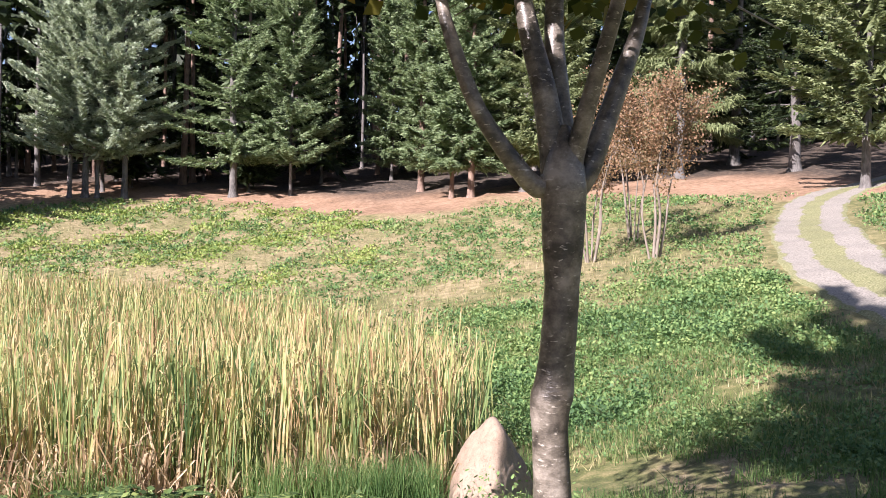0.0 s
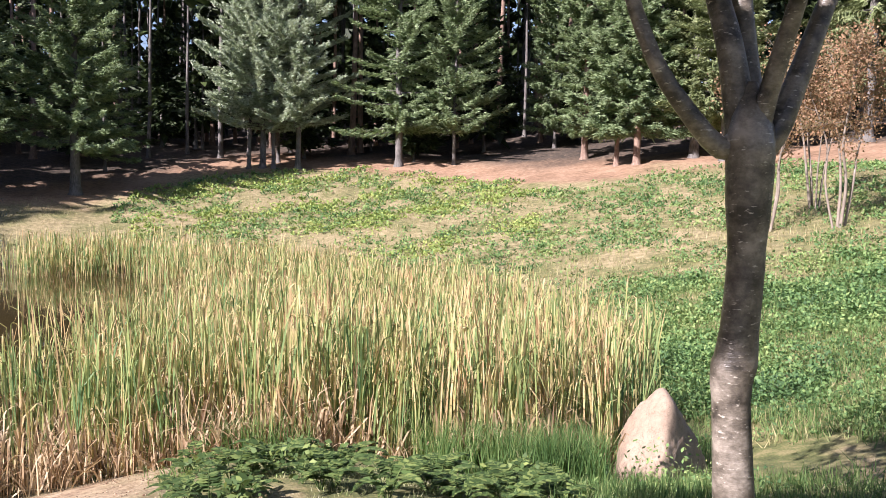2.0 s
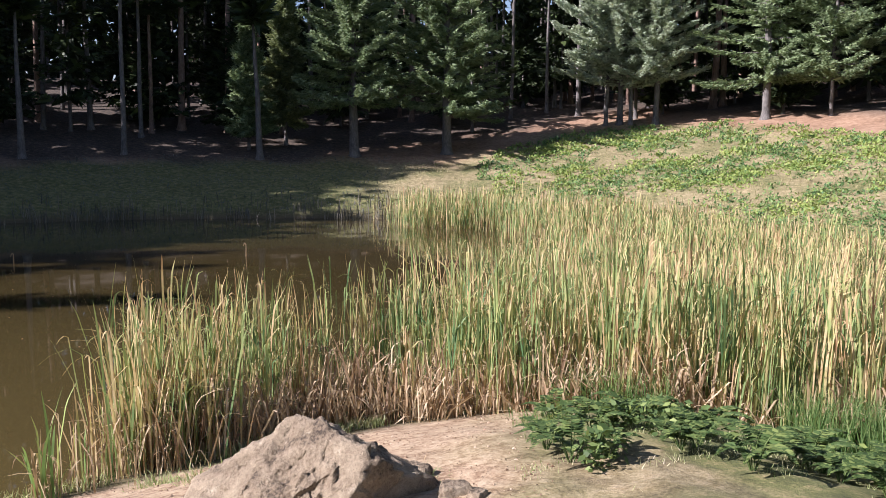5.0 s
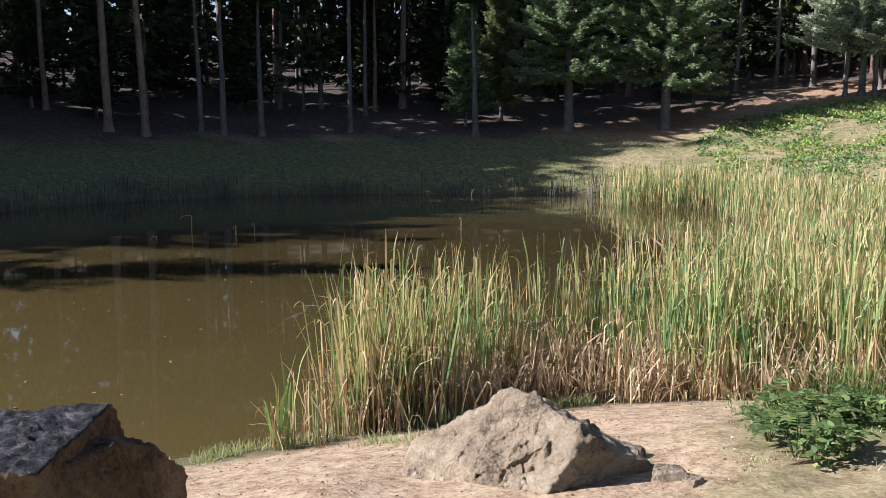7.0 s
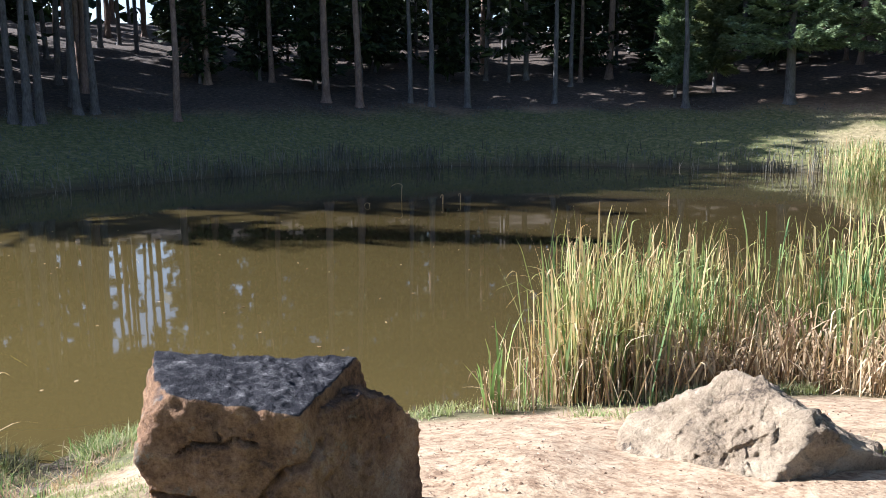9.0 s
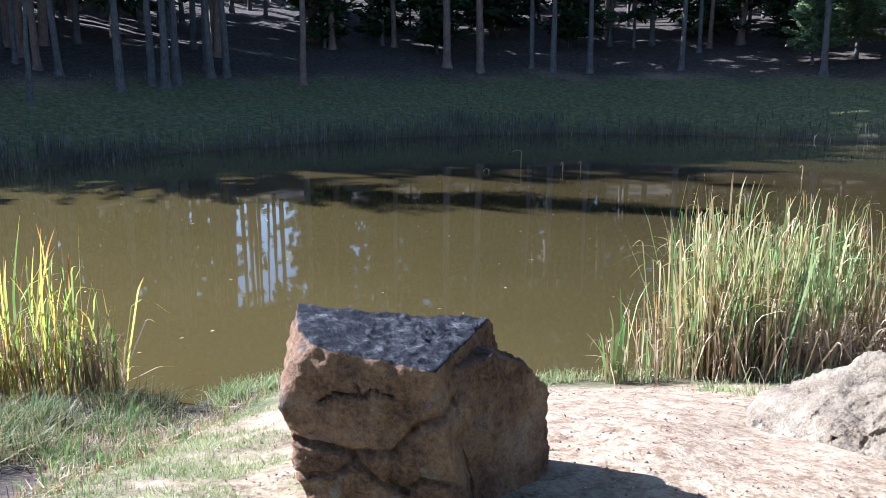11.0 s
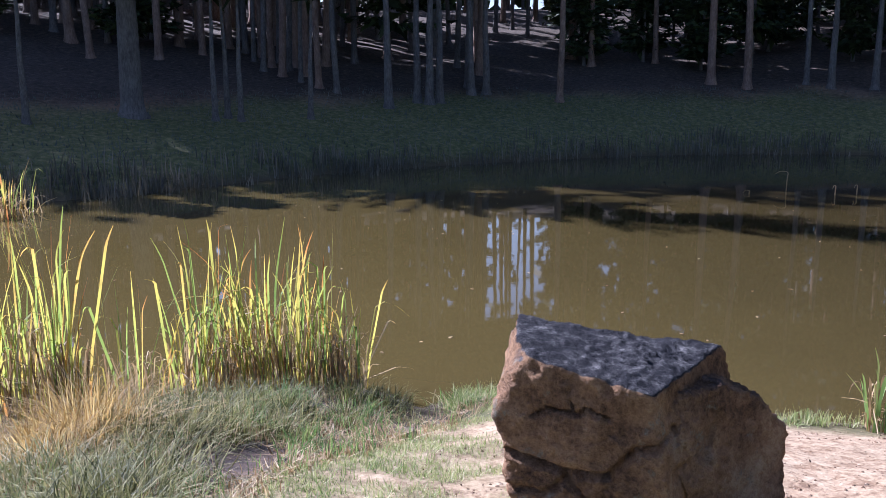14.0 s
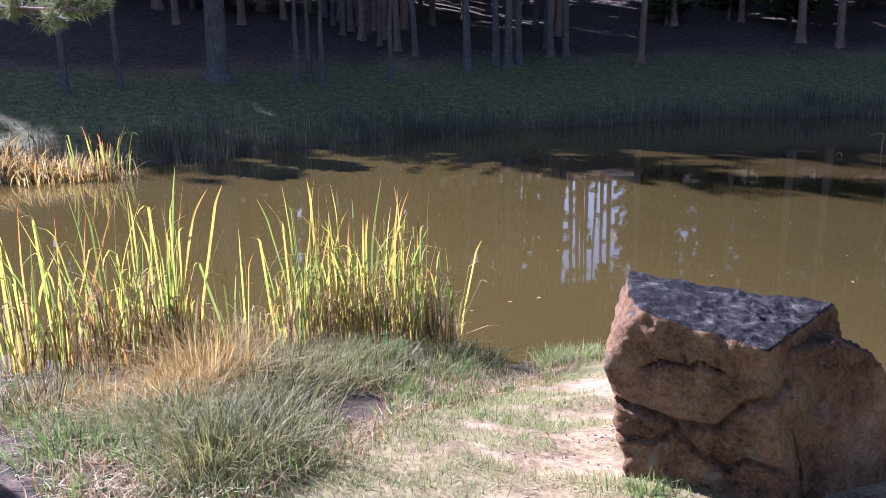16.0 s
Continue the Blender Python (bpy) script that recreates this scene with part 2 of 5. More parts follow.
def ground_z(x, y, fine=True):
    x, y = np.asarray(x, float), np.asarray(y, float)
    d, r = signed(shore, x, y), np.hypot(x, y)
    dd = np.maximum(d, 0)
    near = 0.95 * (1 - np.exp(-(dd / 2.6) ** 1.3)) + 0.02 * np.minimum(dd, 30)
    far = 0.3 * (1 - np.exp(-dd / 0.8)) + 0.21 * np.minimum(dd, 38) + 0.03 * np.clip(dd - 38, 0, 150)
    z = 0.05 + near + (far - near) * smooth(8, 17, r)
    z = z + fine * smooth(0.1, 1.5, d) * (0.03 * lumps(x, y, 0.35) + 0.05 * lumps(x, y, 1.2, 2.0) + 0.12 * lumps(x, y, 4.0, 4.0) * smooth(8, 20, r) + 0.1 * lumps(x, y, 0.8, 8.0) * smooth(30, 38, r))
    return np.where(d > 0, z, np.maximum(0.3 * d, -0.5) + 0.05)


def litter_edge(bearing):
    return 17 - 9 * smooth(20, 33, bearing) - 3.5 * np.exp(-((np.asarray(bearing) - 2) / 7.0) ** 2)


rings = np.concatenate([np.geomspace(0.25, 3, 26), np.geomspace(3.04, 60, 170), np.geomspace(63, 900, 26)])
bear = np.concatenate([np.arange(-38, 124, 0.6), np.arange(124.2, 321, 4.0)])
gb, gr = np.meshgrid(bear, rings)
gx, gy = -gr * np.sin(np.radians(gb)), gr * np.cos(np.radians(gb))
gz = ground_z(gx, gy)
gd = signed(shore, gx, gy)
rough_edge = lumps(gx, gy, 0.5, 1.0)
bare = smooth(20, 31, gb + 4 * rough_edge) * (1 - smooth(76, 86, gb + 5 * rough_edge)) * smooth(2.3, 3.6, gr + 0.3 * rough_edge) * smooth(0.05, 0.5, gd + 0.15 * rough_edge) * (gr < 9)
bare = np.maximum(bare, 0.55 * smooth(0.2, 0.9, lumps(gx, gy, 0.7, 3.0)) * (gr < 9) * (gd > 0.3))
thin = smooth(-0.5, 0.6, lumps(gx, gy, 0.16, 5.0) + 0.5 * lumps(gx, gy, 0.6, 1.5))
bare = np.maximum(bare, (0.45 + 0.45 * thin) * smooth(74, 80, gb) * (1 - smooth(112, 120, gb)) * (gr < 5.6) * (gd > 0.4))
bare = np.maximum(bare, 0.7 * thin * smooth(-14, -20, gb) * (gr < 8.5) * (gr > 4))
bare = np.maximum(bare, smooth(0.0, 0.5, 0.35 - np.hypot((gb - 95) / 14, (gr - 4.9) / 1.6) + 0.3 * rough_edge) * (gr < 6.5))
bank_line = np.interp(gb, [80, 84, 88, 91, 96, 101, 106, 112, 122], [6.6, 5.8, 5.2, 4.6, 4.0, 3.35, 3.05, 2.9, 2.8])
peat = smooth(-0.05, 0.3, gr - bank_line + 0.25 * rough_edge) * (gb > 80) * (gb < 140) * (gr < 8)
bare = bare * (1 - peat)
earth = smooth(-1.5, 1.5, gd - litter_edge(gb) + 2.0 * lumps(gx, gy, 1.6, 6.0)) * (gr > 12) * (gb < 200)
# where the wood's shade is painted on the ground, past the litter edge
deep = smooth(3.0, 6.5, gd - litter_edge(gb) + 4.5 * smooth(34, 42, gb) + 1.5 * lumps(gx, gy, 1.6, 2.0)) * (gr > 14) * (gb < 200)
dry = smooth(9, 12, gr) * (1 - smooth(34, 40, gb)) * 0.6 * smooth(-0.9, 0.5, lumps(gx, gy, 0.8, 7.0) + 0.6 * lumps(gx, gy, 0.25, 3.0)) * (1 - 0.6 * smooth(-9, -16, gb))
mud = smooth(-0.6, 0.25, -gd)
gi = np.arange(gx.size).reshape(gx.shape)
gf = np.stack([gi[:-1], np.roll(gi, -1, 1)[:-1], np.roll(gi, -1, 1)[1:], gi[1:]], -1).reshape(-1, 4)

m_ground, n, l, b = material("ground_cover", 0.95)


def attribute(n, name):
    a = n.new("ShaderNodeAttribute")
    a.attribute_name = name
    return a.outputs["Fac"]


fine, mid, big = noise_tex(n, l, 45, 6.0), noise_tex(n, l, 5, 5.0), noise_tex(n, l, 0.5, 4.0)
turf = ramp(n, l, math_node(n, l, "ADD", math_node(n, l, "MULTIPLY", mid, 0.6), math_node(n, l, "MULTIPLY", fine, 0.4)),
            [(0.34, (0.035, 0.045, 0.012)), (0.5, (0.11, 0.12, 0.035)), (0.62, (0.24, 0.2, 0.09)), (0.75, (0.36, 0.29, 0.17))])
sand = ramp(n, l, math_node(n, l, "ADD", math_node(n, l, "MULTIPLY", mid, 0.5), math_node(n, l, "MULTIPLY", fine, 0.5)),
            [(0.34, (0.14, 0.088, 0.05)), (0.46, (0.32, 0.228, 0.14)), (0.56, (0.4, 0.31, 0.2)), (0.68, (0.49, 0.4, 0.28))])
needles = ramp(n, l, math_node(n, l, "ADD", math_node(n, l, "MULTIPLY", big, 0.5), math_node(n, l, "MULTIPLY", mid, 0.5)),
               [(0.34, (0.13, 0.075, 0.04)), (0.5, (0.27, 0.165, 0.1)), (0.68, (0.38, 0.26, 0.17))])
straw = ramp(n, l, math_node(n, l, "ADD", math_node(n, l, "MULTIPLY", mid, 0.5), math_node(n, l, "MULTIPLY", fine, 0.5)),
             [(0.36, (0.16, 0.12, 0.06)), (0.5, (0.33, 0.25, 0.14)), (0.66, (0.5, 0.4, 0.26))])
# litter colour darkened to stand for shade under the trees
shaded_floor = ramp(n, l, mid, [(0.35, (0.024, 0.018, 0.013)), (0.6, (0.08, 0.058, 0.04)), (0.75, (0.18, 0.13, 0.088))])
col = mix(n, l, attribute(n, "dry"), turf, straw)
crumbs = ramp(n, l, noise_tex(n, l, 15, 6.0, rough=0.6), [(0.4, (0.42, 0.3, 0.22)), (0.49, (0.9, 0.86, 0.82)), (0.58, (1, 1, 1))])
sand = mix(n, l, 0.6, sand, crumbs, "MULTIPLY")
col = mix(n, l, attribute(n, "bare"), col, sand)
peaty = ramp(n, l, mid, [(0.38, (0.018, 0.012, 0.009)), (0.55, (0.07, 0.045, 0.032)), (0.7, (0.17, 0.115, 0.085))])
col = mix(n, l, attribute(n, "peat"), col, peaty)
col = mix(n, l, attribute(n, "earth"), col, needles)
col = mix(n, l, attribute(n, "deep"), col, shaded_floor)
col = mix(n, l, attribute(n, "mud"), col, (0.07, 0.05, 0.025))
l.new(col, b.inputs["Base Color"])
bump(n, l, b, math_node(n, l, "ADD", mid, math_node(n, l, "MULTIPLY", fine, 0.4)), 0.8, 0.025)
gz[0] = gz[0].mean()
gx[0], gy[0] = 0.0, 0.0
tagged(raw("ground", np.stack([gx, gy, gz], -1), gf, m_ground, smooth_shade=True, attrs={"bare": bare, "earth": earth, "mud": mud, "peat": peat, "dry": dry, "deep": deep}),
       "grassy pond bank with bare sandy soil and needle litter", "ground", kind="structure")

# ---- water ----
m_water, n, l, b = material("pond_water", 0.03)
water_at, sep = n.new("ShaderNodeTexCoord"), n.new("ShaderNodeSeparateXYZ")
l.new(water_at.outputs["Object"], sep.inputs[0])
# light scattered towards the sun is put into the colour: brighter at low y
sunward_tone = math_node(n, l, "MULTIPLY_ADD", sep.outputs["Y"], -0.09, math_node(n, l, "MULTIPLY_ADD", noise_tex(n, l, 0.25, 3.0), 0.5, 0.5))
l.new(ramp(n, l, sunward_tone, [(0.0, (0.046, 0.035, 0.014)), (0.85, (0.084, 0.064, 0.022))]), b.inputs["Base Color"])
b.inputs["IOR"].default_value = 1.33
bump(n, l, b, noise_tex(n, l, 2.2, 2.0, stretch=(1, 1, 1)), 0.06, 0.01)
wv = [(-42, -24, 0), (6, -24, 0), (6, 38, 0), (-42, 38, 0)]
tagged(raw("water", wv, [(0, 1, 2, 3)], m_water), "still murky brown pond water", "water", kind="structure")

# ---- gravel track ----
ROAD = [(8.2, 2.0), (7.7, 6.5), (7.5, 11), (7.7, 13.9), (8.1, 16.3), (8.95, 19.2), (10.2, 22), (11.6, 24.5), (13.3, 26.4), (15.5, 27.6), (19, 28.6), (26, 30)]
rc = spline(ROAD, 150)
rt = np.gradient(rc, axis=0)
rt /= np.linalg.norm(rt, axis=1, keepdims=True)
ra = np.linspace(-0.95, 0.95, 21)
edge = 1 + 0.08 * lumps(rc[:, 0], rc[:, 1], 0.5)
rc = rc + 0.3 * np.c_[rt[:, 1], -rt[:, 0]] * smooth(14, 19, rc[:, 1])[:, None]
rx = rc[:, :1] + rt[:, 1:] * ra * edge[:, None]
ry = rc[:, 1:] - rt[:, :1] * ra * edge[:, None]
rz = ground_z(rx, ry) + 0.03 - 0.06 * (np.abs(ra) > 0.9)[None]
ri = np.arange(rx.size).reshape(rx.shape)
m_road, n, l, b = material("gravel", 0.95)
pebble = noise_tex(n, l, 30, 6.0)
patch = noise_tex(n, l, 1.8, 4.0)
gravel = ramp(n, l, pebble, [(0.3, (0.14, 0.125, 0.105)), (0.6, (0.3, 0.275, 0.235))])
strip = math_node(n, l, "ADD", attribute(n, "strip"), math_node(n, l, "MULTIPLY_ADD", patch, 2.0, -1.0))
k = ramp(n, l, strip, [(0.45, (0, 0, 0)), (0.6, (1, 1, 1))])
l.new(mix(n, l, k, gravel, ramp(n, l, pebble, [(0.3, (0.09, 0.11, 0.035)), (0.7, (0.3, 0.28, 0.15))])), b.inputs["Base Color"])
bump(n, l, b, pebble, 0.6, 0.02)
strip_v = np.exp(-(ra / 0.3) ** 4)[None] * np.ones_like(rx) * 0.95 + 0.8 * smooth(0.68, 0.85, np.abs(ra))[None]
tagged(raw("road", np.stack([rx, ry, rz], -1), np.stack([ri[:-1, :-1], ri[:-1, 1:], ri[1:, 1:], ri[1:, :-1]], -1).reshape(-1, 4), m_road, smooth_shade=True, attrs={"strip": strip_v}),
       "pale gravel track with a grassy middle strip", "track", kind="structure")

# ---- trees ----
M_SPRUCE = foliage("spruce_needles", [(0.1, (0.1, 0.145, 0.07)), (0.5, (0.2, 0.275, 0.135)), (0.9, (0.34, 0.42, 0.23))], 0.3, 0.3, 0.8)
M_OLIVE = foliage("olive_needles", [(0.1, (0.1, 0.13, 0.055)), (0.5, (0.2, 0.245, 0.11)), (0.9, (0.31, 0.35, 0.17))], 0.3, 0.3, 0.8)
M_BLUE = foliage("pine_needles", [(0.1, (0.22, 0.27, 0.185)), (0.5, (0.38, 0.45, 0.32)), (0.9, (0.5, 0.57, 0.42))], 0.3, 0.3, 0.8)
# darker copy of the needles: the wood's shade is in its colour
M_DARK = foliage("shaded_needles", [(0.1, (0.01, 0.018, 0.008)), (0.5, (0.03, 0.05, 0.018)), (0.9, (0.07, 0.1, 0.03))], 0.1, 0.3, 0.5)
M_PINEBARK = bark("pine_bark", (0.1, 0.06, 0.045), (0.34, 0.24, 0.18), 6.0, depth=0.03)
M_GREYBARK = bark("grey_bark", (0.05, 0.046, 0.042), (0.21, 0.195, 0.18), 7.0, depth=0.03)


def gz1(x, y):
    return float(ground_z(np.array([x]), np.array([y]))[0])


def trunk_mesh(height, r0, mat, parent, lean=0.0, seed=1, sides=9, bough=None):
    g = np.random.default_rng(seed)
    zz = np.concatenate([[-0.25, 0.0, 0.12, 0.4], np.linspace(1.0, height, 9)])
    off = np.cumsum(g.normal(0, 0.025, (len(zz), 2)), 0) * np.minimum(zz, 4)[:, None] / 4
    pts = np.c_[off[:, 0] + lean * zz, off[:, 1], zz]
    rad = r0 * (1 - 0.85 * np.clip(zz / height, 0, 1)) * (1 + 0.5 * np.exp(-np.maximum(zz, 0) / 0.15))
    v, f = tube(pts, rad, sides, 0.03, seed)
    if bough:
        v, f = joined([(v, f), bough])
    return raw("trunk", v, f, mat, parent, smooth_shade=True)


def conifer_crown(height, radius, low, seed, whorls=34, per=8, twigs=70, droop=-0.25, tipup=0.25, hang=0.35, length=0.26, width=0.058, power=0.8, bottom=0.95, dense=5.4, core_count=15):
    """Needle sprays on whorls of boughs; also returns the boughs."""
    g = np.random.default_rng(seed)
    nb = whorls * per
    u = (np.repeat(np.arange(whorls), per) + g.uniform(-0.75, 0.75, nb)) / whorls
    u = np.clip(np.abs(u), 0, 0.995)
    z = low + (height - low) * u
    az = g.uniform(0, 2 * np.pi, nb)
    side_bias = 1 + 0.14 * np.sin(az * 2 + seed) + 0.1 * np.sin(az * 3 + 2 * seed)
    ln = radius * ((1 - u) ** power * (bottom + (1 - bottom) * np.minimum(1, u / 0.18)) + 0.03) * g.uniform(0.6, 1.12, nb) * side_bias
    e = droop * (1 - u) + 0.5 * u + g.normal(0, 0.07, nb)
    out = np.stack([np.cos(az), np.sin(az), 0 * az], 1)
    side = np.stack([-np.sin(az), np.cos(az), 0 * az], 1)

    def at(i, s):
        return np.c_[out[i, :2] * (ln[i] * s)[:, None], z[i] + ln[i] * (e[i] * s + tipup * s * s)]

    cnt = np.maximum(8, (dense * twigs * (ln / radius) ** 0.8).astype(int))
    i = np.repeat(np.arange(nb), cnt)
    m = len(i)
    s = np.sqrt(g.uniform(0.03, 1.0, m))
    p = at(i, s)
    sgn = g.choice([-1, 1], m)
    ang = g.uniform(0.3, 1.15, m)
    d = out[i] * np.cos(ang)[:, None] + side[i] * (np.sin(ang) * sgn)[:, None]
    d[:, 2] += e[i] + 2 * tipup * s - hang * g.uniform(0, 1.6, m) + g.normal(0, 0.15, m)
    size = length * (1.15 - 0.55 * s) * g.uniform(0.6, 1.25, m) * np.clip(ln[i] / radius + 0.45, 0.4, 1.1)
    p = p + g.normal(0, 0.05, (m, 3)) * (1 + length)
    v, f = leaves(p, d * size[:, None], width * g.uniform(0.7, 1.4, m), g, facing=0.7 * out[i] + np.array([0, 0, 0.6]), spike=True)
    j = g.integers(nb, size=max(10, int(nb * core_count)))
    inner = at(j, g.uniform(0.03, 0.5, len(j)))
    dv = out[j] * g.uniform(-0.3, 1, (len(j), 1)) + side[j] * g.normal(0, 0.6, (len(j), 1)) + np.c_[np.zeros((len(j), 2)), g.normal(-0.3, 0.35, len(j))]
    core = leaves(inner, dv * (1.3 * length), 4.0 * min(width, 0.12), g, spike=True)
    top = leaves(np.c_[g.normal(0, 0.05, (30, 2)), g.uniform(height - 0.8, height, 30)], np.c_[g.normal(0, 0.18, (30, 2)), g.uniform(0.1, 0.5, 30)], 0.08, g, spike=True)
    bi = np.arange(nb)
    a, mid, tip = at(bi, np.full(nb, 0.0)), at(bi, np.full(nb, 0.5)), at(bi, np.full(nb, 0.97))
    thick = 0.02 + 0.02 * (ln / radius)
    up = np.array([0, 0, 1.0])
    bv = np.stack([a - up * thick[:, None], a + up * thick[:, None], mid + up * thick[:, None] * 0.6, mid - up * thick[:, None] * 0.6,
                   tip, a - side * thick[:, None], a + side * thick[:, None], mid + side * thick[:, None] * 0.6, mid - side * thick[:, None] * 0.6], 1)
    o = (bi * 9)[:, None]
    bf = np.concatenate([o + np.array([[0, 1, 2, 3]]), o + np.array([[5, 6, 7, 8]]), o + np.array([[3, 2, 4, 4]])[:, [0, 1, 2, 2]] * 1], 0)
    bf = bf[: 2 * nb]
    tv = np.stack([mid - side * 0.012, mid + side * 0.012, tip + side * 0.004, tip - side * 0.004], 1).reshape(-1, 3)
    bough = joined([(bv.reshape(-1, 3), bf), (tv, np.arange(len(tv)).reshape(-1, 4))])
    return joined([(v, f), top, core]), bough


def conifer(name, bearing, dist, height, radius, low, mat, barkmat, r0, label, seed, group="", lean=0.0, sides=9, **kw):
    x, y = polar(bearing, dist)
    t = thing(name, x, y, gz1(x, y), label, "tree", group)
    crown, bough = conifer_crown(height, radius, low * 0.75, seed, **kw)
    trunk_mesh(height * 0.97, r0, barkmat, t, lean, seed, sides, bough)
    raw("crown", *crown, mat, t)
    return t


# the sunlit edge of the wood beyond the meadow
conifer("pine_tree", 20.8, 47.6, 19.6, 4.14, 2.6, M_BLUE, M_GREYBARK, 0.17, "young blue-green pine standing at the sunlit forest edge", 11, twigs=75, whorls=33, droop=0.0, tipup=0.25, hang=0.1, length=0.27, width=0.062, bottom=0.85, power=0.6)
conifer("pine_tree", 18.5, 47.0, 18.8, 3.47, 2.8, M_BLUE, M_GREYBARK, 0.16, "grey-green pine beside the young pines at the forest edge", 12, twigs=70, whorls=27, droop=-0.05, tipup=0.2, hang=0.15, length=0.27, width=0.062, bottom=0.85, power=0.6)
for bb, dd, s in ((21.7, 47.6, 13), (20.1, 47.2, 14), (19.8, 49.5, 15)):
    conifer("pine_tree", bb, dd, 15.0, 2.0, 3.6, M_BLUE, M_GREYBARK, 0.11, "slender pine in a clump at the forest edge", s, twigs=40, whorls=24, droop=0.0, length=0.27, width=0.062)
conifer("spruce_tree", 11.8, 45.2, 21.0, 3.02, 2.4, M_SPRUCE, M_GREYBARK, 0.2, "dark green spruce with a bare lower trunk", 21, twigs=62, whorls=36)
conifer("spruce_tree", 8.1, 44.6, 18.1, 2.80, 2.2, M_SPRUCE, M_GREYBARK, 0.09, "thin-stemmed green spruce at the edge of the meadow", 22, twigs=52, droop=-0.1)
conifer("spruce_tree", 1.4, 47.5, 17.4, 2.24, 1.3, M_SPRUCE, M_GREYBARK, 0.1, "young green spruce behind the bare earth slope", 23, twigs=48)
conifer("spruce_tree", -0.6, 42.0, 17.4, 2.02, 1.9, M_SPRUCE, M_PINEBARK, 0.17, "green spruce on the bare earth slope", 24, twigs=52)
conifer("spruce_tree", -2.7, 38.4, 13.8, 1.68, 1.7, M_SPRUCE, M_PINEBARK, 0.11, "small green spruce on the bare earth slope", 25, twigs=52)
conifer("spruce_tree", -4.0, 37.8, 15.2, 1.90, 1.9, M_SPRUCE, M_PINEBARK, 0.16, "green spruce with a reddish trunk on the earth slope", 26, twigs=56)
conifer("spruce_tree", -7.6, 38.5, 18.8, 2.69, 1.6, M_OLIVE, M_GREYBARK, 0.2, "olive green spruce behind the meadow", 27, twigs=62, hang=0.5)
conifer("spruce_tree", -9.5, 36.0, 17.4, 2.13, 2.2, M_OLIVE, M_GREYBARK, 0.18, "yellowish spruce behind the meadow", 28, twigs=56, hang=0.5)
conifer("spruce_tree", -17.6, 38.0, 21.8, 3.36, 3.2, M_OLIVE, M_GREYBARK, 0.24, "tall spruce with drooping sprays beside the track", 31, twigs=75, hang=0.8, droop=-0.3, tipup=0.12, length=0.28)
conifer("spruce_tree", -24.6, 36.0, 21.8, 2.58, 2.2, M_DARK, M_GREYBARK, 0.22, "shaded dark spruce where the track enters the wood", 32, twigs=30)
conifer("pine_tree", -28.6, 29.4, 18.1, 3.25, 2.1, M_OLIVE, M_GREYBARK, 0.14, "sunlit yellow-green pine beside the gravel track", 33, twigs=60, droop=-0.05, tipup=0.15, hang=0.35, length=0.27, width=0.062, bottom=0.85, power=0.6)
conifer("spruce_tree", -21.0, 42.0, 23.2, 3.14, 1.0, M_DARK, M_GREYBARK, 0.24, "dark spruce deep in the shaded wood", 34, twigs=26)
# the far bank
conifer("spruce_tree", 38.4, 42.6, 15.0, 3.4, 3.4, M_SPRUCE, M_GREYBARK, 0.24, "large dark spruce with a sunlit trunk foot", 41, twigs=70)
conifer("spruce_tree", 32.2, 42.8, 13.5, 3.6, 2.9, M_SPRUCE, M_GREYBARK, 0.25, "broad green spruce at the pond's far corner", 42, twigs=80, whorls=33, droop=-0.3)
conifer("spruce_tree", 42.9, 45.8, 9.0, 1.5, 1.6, M_OLIVE, M_GREYBARK, 0.1, "slim light green spruce sapling in the wood", 43, twigs=44)
conifer("spruce_tree", 45.3, 44.5, 7.0, 1.2, 1.1, M_SPRUCE, M_GREYBARK, 0.08, "small light green spruce in the wood", 44, twigs=36)
conifer("spruce_tree", 105.4, 28.4, 15.0, 3.2, 5.6, M_DARK, M_GREYBARK, 0.36, "thick-trunked dark spruce on the far bank", 45, twigs=24)

# pines of the wood: tall stems with high crowns, built a few times and then copied
def tall_pine(height, low, radius, r0, seed, barkmat, mat, twigs=13):
    t = thing("pine_tree", 0, 0, 0, "tall pine with a bare straight trunk in the wood", "tree", "pines of the wood")
    trunk_mesh(height, r0, barkmat, t, 0.0, seed, 8)
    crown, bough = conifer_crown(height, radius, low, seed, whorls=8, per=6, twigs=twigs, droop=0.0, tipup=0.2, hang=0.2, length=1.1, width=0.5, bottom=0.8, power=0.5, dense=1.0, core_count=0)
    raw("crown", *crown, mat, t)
    return t


def cleared(made):
    for o in made:
        for c in list(o.children):
            bpy.data.objects.remove(c)
        bpy.data.objects.remove(o)


g = np.random.default_rng(3)
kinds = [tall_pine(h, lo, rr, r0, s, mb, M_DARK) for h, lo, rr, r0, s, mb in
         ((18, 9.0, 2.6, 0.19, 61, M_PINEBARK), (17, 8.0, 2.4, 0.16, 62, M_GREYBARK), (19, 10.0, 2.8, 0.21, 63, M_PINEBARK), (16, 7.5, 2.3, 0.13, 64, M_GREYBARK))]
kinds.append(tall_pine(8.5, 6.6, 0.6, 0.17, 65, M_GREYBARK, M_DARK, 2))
LIT = polar(*np.array([(165, 10.0), (145, 14.0), (130, 17.0), (118, 18.0), (105, 18.0), (95, 18.5), (85, 18.8), (74, 20.3), (55, 20.3), (42, 20.5), (37.5, 23), (35, 28.5), (32, 32.5), (27, 36), (23, 42), (19, 50), (10, 52), (-30, 60), (-60, 40), (-60, 1), (165, 1)], float).T)
SHADOW = -np.array(sun_dir.xy) / sun_dir.z


